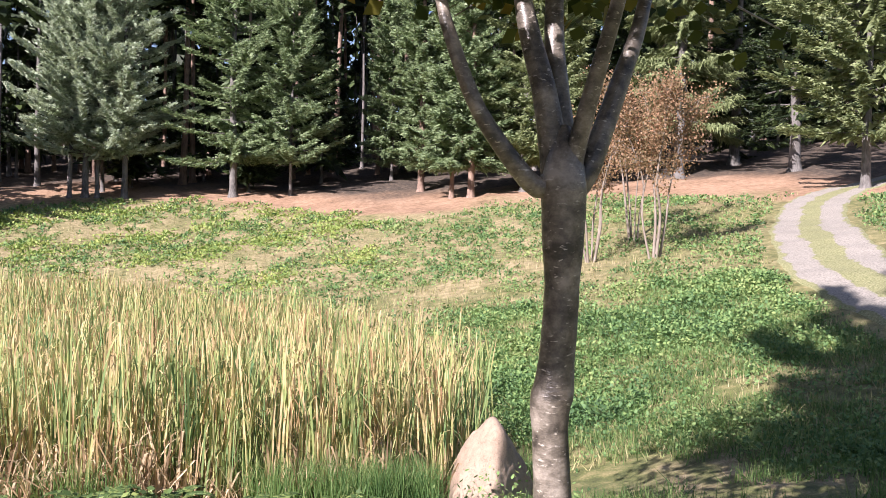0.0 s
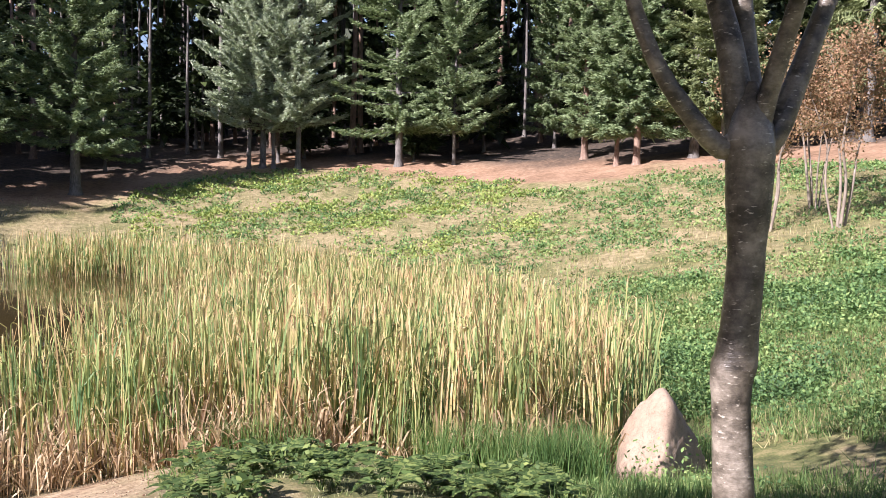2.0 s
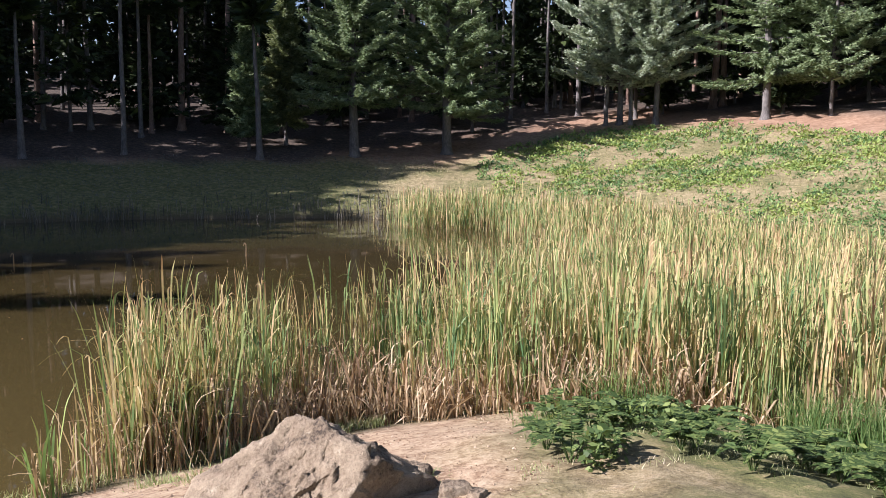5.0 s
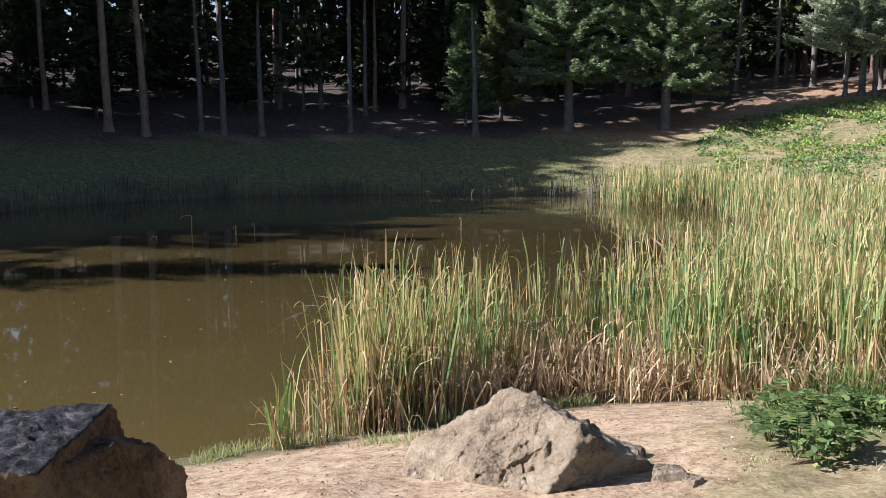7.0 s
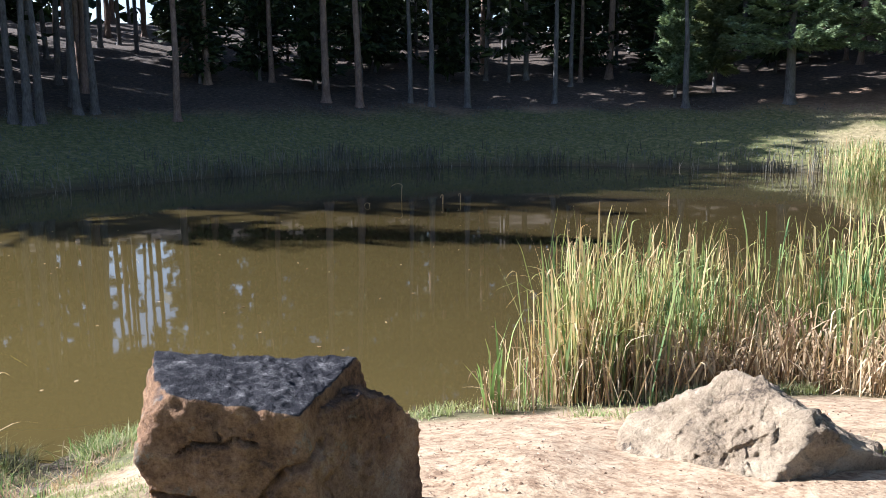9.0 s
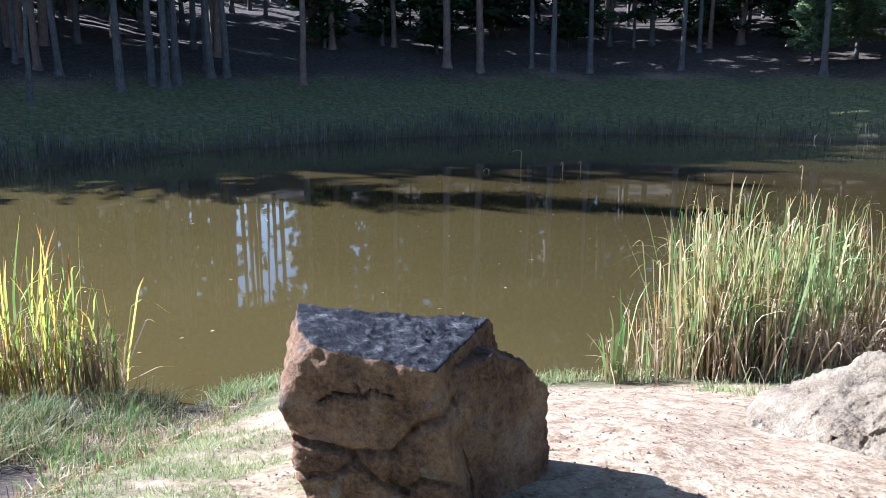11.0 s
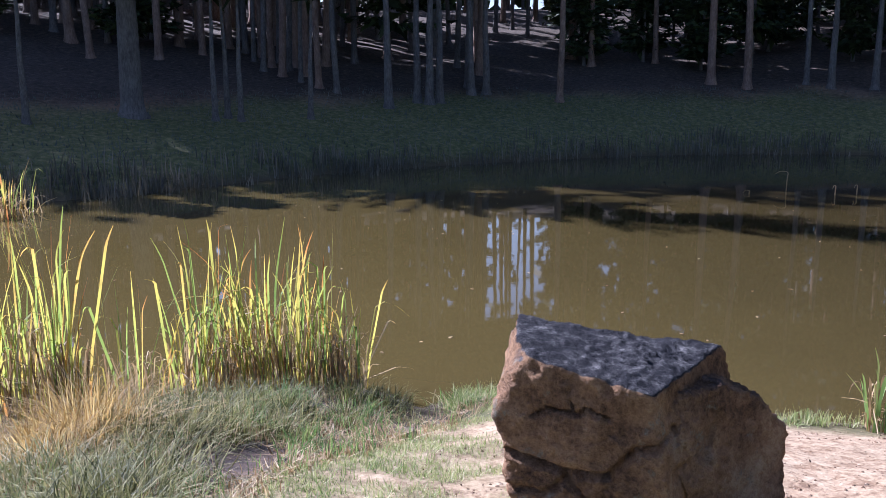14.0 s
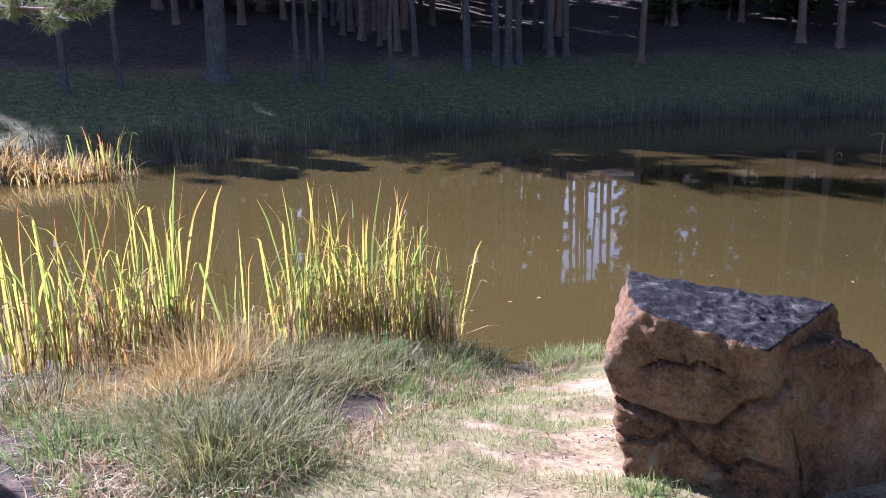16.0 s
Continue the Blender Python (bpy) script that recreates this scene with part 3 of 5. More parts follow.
SUNNY = np.array([polar(bb, dd) + SHADOW * (z + 2.0) for bb, dd, top in ((42.9, 45.8, 9), (20.8, 47.6, 11), (18.5, 47.0, 11)) for z in (5.0, 8.0, 11.0) if z <= top])


def shades_meadow(x, y, height, base):
    """Whether a tree there would shade the sunlit side of the place."""
    t = np.array([[x, y]]) + SHADOW * (base + height * np.linspace(0.35, 1.1, 10))[:, None]
    if (np.hypot(t[:, None, 0] - SUNNY[None, :, 0], t[:, None, 1] - SUNNY[None, :, 1]) < 1.9).any():
        return True
    return bool((signed(LIT, t[:, 0], t[:, 1]) < 0).any())


DEEP = len(kinds)
kinds += [tall_pine(20, 12.5, 1.7, 0.15, 66, M_PINEBARK, M_DARK, 4), tall_pine(19, 13.5, 1.5, 0.12, 67, M_GREYBARK, M_DARK, 4)]
STEMS = [(68.2, 43.1, 2), (66.0, 42.8, 0), (62.6, 43.4, 3), (61.2, 42.7, 1), (58.8, 43.3, 1), (83.8, 38.4, 0), (94.3, 29.8, 2), (89.1, 33.0, 1), (87.2, 34.4, 3), (86.4, 34.1, 0), (85.7, 35.0, 3), (83.6, 37.0, 1),
         (82.6, 37.8, 3), (100.4, 28.6, 0), (99.6, 29.1, 3), (98.8, 28.7, 0), (114.6, 25.8, 1), (111.5, 26.5, 0), (53.0, 43.9, 3), (44.6, 42.4, 1), (79.4, 62.0, 0), (79.9, 55.0, 3), (80.9, 58.0, 3), (81.5, 61.0, 0), (82.0, 56.0, 1), (81.2, 70.0, 2), (80.2, 72.0, 3), (5.3, 54.0, 2), (15.0, 52.0, 2), (14.4, 53.0, 0), (23.5, 52.0, 1), (46.6, 49.8, 0), (49.5, 50.5, 2), (10.0, 55.0, 1)]
placed = [(*polar(bb, dd), 4 if shades_meadow(*polar(bb, dd), 18.0, gz1(*polar(bb, dd))) else kind, 0.62 if bb > 90 else 1.0) for bb, dd, kind in STEMS]
for k in range(2600):
    bb, dd = g.uniform(-6, 37), g.uniform(51, 72)
    x, y = polar(bb, dd)
    if len(placed) < 150 and min(math.hypot(x - q[0], y - q[1]) for q in placed) > 1.5:
        placed.append((x, y, DEEP + k % 2, g.uniform(0.85, 1.1)))
aim = np.array(sun_dir.xy) / sun_dir.z
# pines added out of view, up-sun, to shade the left far bank
for k, bb in enumerate(np.arange(104.0, 128, 1.1)):
    size = 0.75 + 0.1 * (k % 4)
    x, y = polar(bb, 23.0 + 1.3 * (k % 3) - 2.8 * (bb < 113)) + aim * (18.0 * size * 1.1 + 5.0)
    if not 78.2 < math.degrees(math.atan2(-x, y)) % 360 < 82.9:
        placed.append((x, y, k % 4, size))
# pines added so that their shadows fall on the far water
for k, bb in enumerate(np.arange(30.5, 50, 0.9)):
    size = 0.8 + 0.1 * (k % 3)
    x, y = polar(bb, 25.0 + 1.2 * (k % 3) + 8.5 * (bb < 37)) + aim * (18.0 * size * 1.1 + 4.0)
    if not 78.2 < math.degrees(math.atan2(-x, y)) % 360 < 82.9:
        placed.append((x, y, k % 4, size))
# random shadow targets; each added pine stands up-sun of its target
p1 = polar(np.where(g.uniform(size=6000) < 0.25, g.uniform(28, 42, 6000), g.uniform(33.5, 126, 6000)), g.uniform(20, 42, 6000)) + aim * (18.0 * np.tile([1.22, 1.08, 0.95, 0.82], 1500) * g.uniform(0.45, 0.95, 6000))[:, None]
p1_edge = signed(shore, p1[:, 0], p1[:, 1])
# oversized pines added to throw shade across the bank behind the reeds
for k, bb in enumerate(np.arange(30.5, 47.5, 1.1)):
    size = 1.5 + 0.08 * (k % 3)
    x, y = polar(bb, 40.0 + 1.0 * (k % 2)) + aim * (18.0 * size * 1.02 + 6.0)
    if not 78.2 < math.degrees(math.atan2(-x, y)) % 360 < 82.9:
        placed.append((x, y, k % 4, size))
for k in range(6000):
    size = (1.22, 1.08, 0.95, 0.82)[k % 4]
    (x, y), e = p1[k], p1_edge[k]
    bb = math.degrees(math.atan2(-x, y)) % 360
    if e < 15 or bb > 185 or 78.2 < bb < 82.9 or len(placed) > 305:
        continue
    if min(math.hypot(x - q[0], y - q[1]) for q in placed) < 1.9 or shades_meadow(x, y, 18.5 * size, 0.3 + 0.21 * e):
        continue
    placed.append((x, y, int(g.integers(4)), size))
tb, td = g.uniform(-40, 160, 9000), 26 + 54 * g.uniform(0, 1, 9000) ** 1.3
p1 = polar(tb, td)
p1_edge = signed(shore, p1[:, 0], p1[:, 1])
for k in range(9000):
    (x, y), e, bb, dd = p1[k], p1_edge[k], tb[k], td[k]
    if len(placed) >= 500:
        break
    if bb > 34 and (e < 14):
        continue
    if bb <= 34 and e < 23 + 3 * (bb < 3):
        continue
    if 78.2 < bb < 82.9 and dd > 45:
        continue
    if (bb < -14 and dd < 40) or (bb > 120 and dd > 72):
        continue
    if min(math.hypot(x - q[0], y - q[1]) for q in placed) < 1.6 + (dd > 60):
        continue
    size = g.uniform(0.7, 1.08)
    if shades_meadow(x, y, 18.5 * size, 0.3 + 0.21 * e):
        continue
    placed.append((x, y, int(g.integers(4)), size))
placed.sort(key=lambda q: math.hypot(q[0], q[1]))
rest = {"trunk": {}, "crown": {}}
for i, (x, y, kind, size) in enumerate(placed):
    m = pose(x, y, gz1(x, y), g.normal(0, 0.9), g.normal(0, 0.9), g.uniform(0, 360))
    if i < 290:
        copy_thing(kinds[kind], m).scale = [size] * 3
        continue
    for c in kinds[kind].children:
        me = c.data
        v = np.empty(len(me.vertices) * 3, np.float32)
        me.vertices.foreach_get("co", v)
        f = np.empty(len(me.loops), np.int32)
        me.loops.foreach_get("vertex_index", f)
        r3 = np.array(m.to_3x3()) * size
        rest[c.name.split(".")[0]].setdefault(me.materials[0].name, []).append((v.reshape(-1, 3) @ r3.T + np.array(m.translation), f.reshape(len(me.polygons), -1)))
cleared(kinds)
for part_name, groups in rest.items():
    for mat_name, pieces in groups.items():
        tagged(raw("distant_pine_" + part_name, *joined(pieces), bpy.data.materials[mat_name]), "pines standing deep in the shaded wood", "wood", kind="stuff")

# young spruces under the pines
def under_spruce(height, radius, low, seed):
    t = thing("spruce_tree", 0, 0, 0, "dark young spruce in the shade of the wood", "tree", "young spruces of the wood")
    trunk_mesh(height, 0.09, M_GREYBARK, t, 0.0, seed, 7)
    crown, _ = conifer_crown(height, radius, low, seed, whorls=15, per=7, twigs=24, length=0.5, width=0.2, dense=0.9, core_count=3)
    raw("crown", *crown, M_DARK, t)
    return t


kinds = [under_spruce(9, 2.2, 1.0, 71), under_spruce(12, 2.8, 1.5, 72), under_spruce(6.5, 1.8, 0.7, 73)]
made = []
tries = 0
while len(made) < 120 and tries < 12000:
    tries += 1
    bb, dd = (g.uniform(-38, 128), g.uniform(40, 88)) if tries % 2 else (g.uniform(-24, 78), g.uniform(46, 60))
    x, y = polar(bb, dd)
    e = float(signed(shore, np.array([x]), np.array([y]))[0])
    if e < (13 if bb > 34 else litter_edge(bb) + 4 + 2.5 * (bb < -12)) or 77.5 < bb < 84.5 or (bb < -14 and dd < 42):
        continue
    if 24 < bb < 46 and dd < 48:
        continue
    if min([math.hypot(x - a, y - c) for a, c in made] + [9]) < 2.5:
        continue
    if shades_meadow(x, y, 12.0, 0.3 + 0.21 * e):
        continue
    made.append((x, y))
    o = copy_thing(kinds[int(g.integers(3))], pose(x, y, gz1(x, y), 0, 0, g.uniform(0, 360)))
    o.scale = [g.uniform(0.85, 1.15)] * 3
cleared(kinds)

# the round-headed tree on the near bank
m_bark, n, l, b = material("smooth_bark", 0.36)
band = noise_tex(n, l, 9, 6.0, stretch=(0.8, 0.8, 1.0), rough=0.68)
spot = noise_tex(n, l, 60, 3.0, stretch=(0.5, 0.5, 1.5))
base = ramp(n, l, band, [(0.38, (0.04, 0.034, 0.028)), (0.5, (0.13, 0.11, 0.088)), (0.66, (0.3, 0.26, 0.215))])
l.new(mix(n, l, ramp(n, l, spot, [(0.62, (0, 0, 0)), (0.68, (1, 1, 1))]), base, (0.42, 0.38, 0.32)), b.inputs["Base Color"])
bump(n, l, b, math_node(n, l, "ADD", band, spot), 0.5, 0.006)
TX, TY = 0.66, 3.22
TZ = gz1(TX, TY)
young = thing("deciduous_tree", TX, TY, TZ, "young tree with smooth grey bark forking low into several limbs", "tree")
fz = 2.69 - TZ
trunk_pts = spline([(0.02, 0, -0.2), (0.015, 0, 0.0), (-0.01, 0, 0.4), (-0.035, 0, 0.85), (-0.02, 0, 0.98), (0.0, 0.0, 1.3), (0.0, 0, fz - 0.1), (0.0, 0, fz + 0.05), (0.0, 0.02, fz + 0.24)], 40)
rad = np.interp(trunk_pts[:, 2], [-0.2, 0, 0.3, 0.8, 0.93, 1.05, 1.35, fz - 0.2, fz + 0.02, fz + 0.12, fz + 0.24], [0.12, 0.1, 0.075, 0.066, 0.078, 0.066, 0.064, 0.076, 0.086, 0.066, 0.02])
raw("trunk", *tube(trunk_pts, rad, 18, 0.012, 5), m_bark, young, smooth_shade=True)
M = 0.00221
BRANCHES = [([(-20, 15, 0), (-45, 5, -2), (-90, 50, -8), (-150, 135, -15), (-195, 255, -10), (-225, 360, 0), (-330, 620, 60), (-420, 900, 150)], 0.036),
         ([(-8, 0, 10), (-14, 60, 10), (-32, 165, 10), (-60, 285, 20), (-75, 400, 20), (-120, 800, -60), (-160, 1250, -160)], 0.052),
         ([(8, 0, 25), (8, 80, 30), (-2, 180, 35), (-8, 290, 40), (0, 520, 60), (20, 1000, 120), (30, 1500, 160)], 0.05),
         ([(12, 20, 0), (18, 70, -5), (40, 175, -20), (65, 290, -40), (90, 420, -60), (200, 900, -180), (260, 1300, -260)], 0.034),
         ([(22, 5, 12), (45, 40, 12), (75, 115, 20), (112, 215, 30), (140, 290, 40), (190, 460, 70), (330, 850, 160), (450, 1200, 240)], 0.043)]
tips = []
for pts, r0 in BRANCHES:
    q = spline([(a * M, c * M * 2, fz + h * M) for a, h, c in pts], 30)
    raw("limb", *tube(q, 1.2 * r0 * np.linspace(1, 0.25, 30), 12, 0.012, 3), m_bark, young, smooth_shade=True)
    tips.append(q)
twv = []
allp = np.concatenate([q[14:] for q in tips])
for i in range(170):
    p = allp[g.integers(len(allp))]
    d = g.normal(size=3) * (1, 1, 0.4)
    d = d / np.linalg.norm(d) * g.uniform(0.5, 1.3) + (0, 0, 0.25)
    q = spline([p, p + 0.5 * d + g.normal(0, 0.05, 3), p + d], 6)
    if q[:, 2].min() < fz + 0.78:
        continue
    twv.append((q, tube(q, np.linspace(0.012, 0.003, 6), 5)))
raw("twig_spray", *joined([t for _, t in twv]), m_bark, young)
ends = np.concatenate([q[2:] for q, _ in twv])
p = ends[g.integers(len(ends), size=5200)] + g.normal(0, 0.16, (5200, 3))
# loose leaf ball added above view, set sunward to shade limbs and ground
q = g.normal(size=(3500, 3))
q *= (g.uniform(0.3, 1, 3500) ** 0.4 / np.linalg.norm(q, axis=1))[:, None]
p = np.concatenate([p, q * (2.1, 2.1, 1.3) + (-0.8, -0.7, fz + 2.1)])
p = p[p[:, 2] > fz + 0.72]
d = g.normal(size=p.shape) * (1, 1, 0.5) + (0, 0, -0.4)
d *= (g.uniform(0.06, 0.11, len(p)) / np.linalg.norm(d, axis=1))[:, None]
M_LEAF = foliage("autumn_leaf", [(0.1, (0.03, 0.05, 0.01)), (0.6, (0.1, 0.12, 0.02)), (0.9, (0.3, 0.2, 0.03))], 0.4, 0.2)
raw("crown", *leaves(p, d, 0.075, g, 0.3), M_LEAF, young)

# pale-stemmed shrubs with autumn leaves on the meadow
M_PALE = bark("pale_bark", (0.13, 0.105, 0.08), (0.32, 0.27, 0.22), 6.0, depth=0.004)
M_RUST = foliage("rust_leaf", [(0.1, (0.13, 0.12, 0.055)), (0.4, (0.26, 0.18, 0.1)), (0.7, (0.36, 0.21, 0.125)), (0.95, (0.4, 0.32, 0.17))], 0.35, 0.45, 1.2)


def shrub(bearing, dist, stems, top, radius, seed, label, leaf=2600):
    g = np.random.default_rng(seed)
    x, y = polar(bearing, dist)
    t = thing("shrub_tree", x, y, gz1(x, y), label, "small tree", "pale-stemmed trees on the meadow")
    pts = []
    for i in range(stems):
        a = 2 * np.pi * i / stems + g.uniform(-0.4, 0.4)
        o = np.array([np.cos(a), np.sin(a)])
        q = spline([(*(o * 0.1), -0.1), (*(o * 0.2 + g.normal(0, 0.05, 2)), 0.9), (*(o * 0.34 + g.normal(0, 0.06, 2)), top * 0.5), (*(o * radius * 0.55), top * 0.78), (*(o * radius * 0.8), top * 1.02)], 16)
        raw("stem", *tube(q, np.linspace(0.036, 0.008, 16) * g.uniform(0.7, 1.2), 7, 0.04, seed + i), M_PALE, t, smooth_shade=True)
        pts.append(q[8:])
    tw = []
    pts = np.concatenate(pts)
    for i in range(70):
        p = pts[g.integers(len(pts))]
        d = g.normal(size=3) * (1, 1, 0.7)
        d = d / np.linalg.norm(d) * g.uniform(0.3, 0.9) * radius * 0.7 + (0, 0, 0.25)
        tw.append(spline([p, p + 0.5 * d + g.normal(0, 0.04, 3), p + d], 5))
    raw("twig_spray", *joined([tube(q, np.linspace(0.008, 0.003, 5), 4) for q in tw]), M_PALE, t)
    ends = np.concatenate([q[1:] for q in tw])
    p = ends[g.integers(len(ends), size=leaf)] + g.normal(0, 0.14, (leaf, 3))
    d = g.normal(size=(leaf, 3))
    d *= (g.uniform(0.035, 0.075, leaf) / np.linalg.norm(d, axis=1))[:, None]
    raw("crown", *leaves(p, d, 0.05, g), M_RUST, t)


shrub(-16.3, 20.2, 4, 3.6, 1.2, 81, "pale multi-stemmed tree with rust-coloured autumn leaves", 9000)
shrub(-12.2, 21.0, 5, 3.3, 1.15, 82, "pale multi-stemmed tree with brownish thin leaves", 3600)
shrub(-14.9, 24.0, 4, 3.8, 1.2, 83, "pale multi-stemmed tree with orange-brown leaves", 4600)

# ---- rocks ----
def rock(name, x, y, z, turn, planes, label, mat, rough=0.02, seed=0.0, detail=6, grooves=0.0, groove_dir=(0.3, 0.1, 1.0), groove_scale=9.0, round_off=14.0, soft_edges=False, cells=((2.3, 0.6),), cuts=(), cut_limit=-0.12, crusted=False, shoulder=()):
    bm = bmesh.new()
    bmesh.ops.create_icosphere(bm, subdivisions=detail, radius=1.0)
    pl = [(Vector(nn).normalized(), dd) for nn, dd in planes]
    second = [(Vector(nn).normalized(), dd) for nn, dd in shoulder]
    gd = Vector(groove_dir).normalized()
    off = Vector((seed, seed * 1.7, seed * 0.6))
    for v in bm.verts:
        c = v.co.normalized()
        inv = sum(max(0.0, nn.dot(c) / dd) ** round_off for nn, dd in pl) ** (1 / round_off)
        if second:
            inv = min(inv, sum(max(0.0, nn.dot(c) / dd) ** round_off for nn, dd in second) ** (1 / round_off))
        p = c / inv
        h = noise.fractal(p * 2.0 + off, 0.9, 2.1, 4) * 0.5 * rough + noise.fractal(p * 7 + off, 0.6, 2.1, 6) * 1.0 * rough
        warp = noise.noise_vector(p * 5 + off) * 0.05 + noise.noise_vector(p * 16 + off) * 0.02
        for size, amount in cells:
            far, points = noise.voronoi((p + warp) * size + off)
            h += (noise.cell(points[0] * 7.3) - 0.5) * rough * amount
            h -= max(0.0, 0.05 - (far[1] - far[0])) * rough * 14 * amount
        if grooves:
            s = (p + warp * 0.6).dot(gd) * groove_scale + 0.5 * noise.noise(p * 2 + off)
            h -= grooves * (1 - (s - math.floor(s))) ** 4 * (0.6 + 0.8 * noise.noise(p * 5 - off))
        if crusted and pl[0][0].dot(p) > pl[0][1] - 0.02:
            h = 0.55 * h - 0.008 * abs(noise.noise(p * 13)) + 0.004 * noise.noise(p * 38)
        v.co = p + c * h
        for line, wide, deep in cuts:
            if p.y > cut_limit or pl[0][0].dot(p) > pl[0][1] - 0.025 and crusted:
                continue
            near = 9.0
            for (ax, az), (bx, bz) in zip(line, line[1:]):
                s = min(1.0, max(0.0, ((p.x - ax) * (bx - ax) + (p.z - az) * (bz - az)) / ((bx - ax) ** 2 + (bz - az) ** 2)))
                near = min(near, math.hypot(p.x - ax - s * (bx - ax), p.z - az - s * (bz - az)))
            near += 0.3 * wide * noise.noise(p * 14) + 0.25 * wide * noise.noise(p * 40)
            v.co.y += 0.75 * deep * max(0.0, 1 - max(0.0, near) / wide) ** 0.8
    me = bpy.data.meshes.new(name)
    bm.to_mesh(me)
    bm.free()
    for poly in me.polygons:
        poly.use_smooth = soft_edges
    me.materials.append(mat)
    ob = tagged(new(name, me), label, "rock")
    ob.matrix_world = pose(x, y, z, 0, 0, turn)
    return ob


def weathered(mat, colour, up, level):
    """A dark weathered crust with lichen on the faces that look up."""
    n, l = mat.node_tree.nodes, mat.node_tree.links
    b = n["Principled BSDF"]
    old = b.inputs["Base Color"].links[0].from_socket
    spot = n.new("ShaderNodeTexCoord")
    dot = n.new("ShaderNodeVectorMath")
    dot.operation, dot.inputs[1].default_value = "DOT_PRODUCT", up
    l.new(spot.outputs["Object"], dot.inputs[0])
    geo, sep = n.new("ShaderNodeNewGeometry"), n.new("ShaderNodeSeparateXYZ")
    l.new(geo.outputs["Normal"], sep.inputs[0])
    facing = ramp(n, l, sep.outputs["Z"], [(0.5, (0, 0, 0)), (0.72, (1, 1, 1))])
    crust = ramp(n, l, noise_tex(n, l, 17, 10.0, rough=0.72), [(0.4, colour), (0.5, (0.03, 0.03, 0.034)), (0.6, (0.09, 0.088, 0.09)), (0.72, (0.3, 0.29, 0.28))])
    k = ramp(n, l, math_node(n, l, "MULTIPLY_ADD", noise_tex(n, l, 9, 4.0), 0.05, math_node(n, l, "SUBTRACT", dot.outputs["Value"], level)), [(0.0, (0, 0, 0)), (0.025, (1, 1, 1))])
    k = mix(n, l, 1.0, k, facing, "MULTIPLY")
    l.new(mix(n, l, k, old, crust), b.inputs["Base Color"])
    return mat


M_BROWN = stone("brown_rock", [(0.36, (0.055, 0.034, 0.024)), (0.45, (0.19, 0.112, 0.066)), (0.54, (0.33, 0.2, 0.115)), (0.66, (0.46, 0.33, 0.21))], (0.28, 0.25, 0.19), 3.5, cover=0.6, depth=0.05)
M_BROWN.node_tree.nodes["Principled BSDF"].inputs["Specular IOR Level"].default_value = 0.15
weathered(M_BROWN, (0.016, 0.016, 0.02), Vector((0.12, -0.13, 1)).normalized(), 0.487)
M_GREY = stone("grey_rock", [(0.39, (0.065, 0.047, 0.03)), (0.46, (0.26, 0.2, 0.13)), (0.6, (0.44, 0.36, 0.245))], (0.5, 0.43, 0.31), 3.5, cover=0.6, depth=0.06)
M_PALEROCK = stone("pale_rock", [(0.3, (0.24, 0.17, 0.12)), (0.6, (0.38, 0.29, 0.215))], (0.45, 0.37, 0.29), 2.0, depth=0.01, cover=0.7)
BX, BY = polar(72.8, 3.3)
rock("boulder", BX, BY, 0.95, 72.8,
     [((0.12, -0.13, 1), 0.53), ((-0.3, -1, 0.02), 0.403), ((0.866, -0.458, 0.2), 0.316), ((-1, 0, 0.25), 0.635), ((-1, -0.1, -0.2), 0.5), ((-0.856, -0.31, 0.41), 0.68), ((0, 1, 0.2), 0.21), ((0, 0, -1), 0.6)],
     "large brown angular boulder with a flat sloping top", M_BROWN, 0.022, 3.0, 7, grooves=0.006, groove_dir=(0.8, 0.1, 0.35), groove_scale=16.0, round_off=80, soft_edges=True, cells=((1.7, 0.35), (5.0, 0.3)), crusted=True,
     shoulder=[((0.74, 0.05, 0.67), 0.545), ((0.12, -0.13, 1), 0.48), ((0.35, 0.1, 1), 0.49), ((0.735, -0.678, 0.183), 0.365), ((1, 0, -0.03), 0.57), ((-0.3, -1, 0.02), 0.35), ((-1, 0, 0.3), 0.15), ((0, 1, 0.25), 0.17), ((0, 0, -1), 0.6)],
     cuts=(([(-0.41, 0.325), (-0.343, 0.364), (-0.222, 0.364), (-0.195, 0.391), (-0.145, 0.369), (-0.112, 0.375)], 0.007, 0.06),
           ([(-0.5, 0.16), (-0.42, 0.149), (-0.277, 0.127), (-0.123, 0.144), (-0.068, 0.204), (-0.024, 0.27), (0.053, 0.292), (0.108, 0.336)], 0.02, 0.07),
           ([(-0.266, 0.1), (-0.178, 0.017), (-0.079, -0.02), (-0.013, 0.04), (0.119, 0.028)], 0.017, 0.06),
           ([(-0.5, 0.02), (-0.34, 0.03), (-0.266, 0.1), (-0.21, 0.125)], 0.016, 0.045),
           ([(0.13, 0.17), (0.17, 0.08), (0.2, -0.02), (0.21, -0.15)], 0.008, 0.03),
           ([(-0.27, 0.5), (-0.255, 0.46), (-0.262, 0.42), (-0.245, 0.38)], 0.006, 0.03),
           ([(0.27, 0.468), (0.218, 0.435), (0.262, 0.314), (0.25, 0.2)], 0.025, 0.04)))
RX, RY = polar(40.7, 4.27)
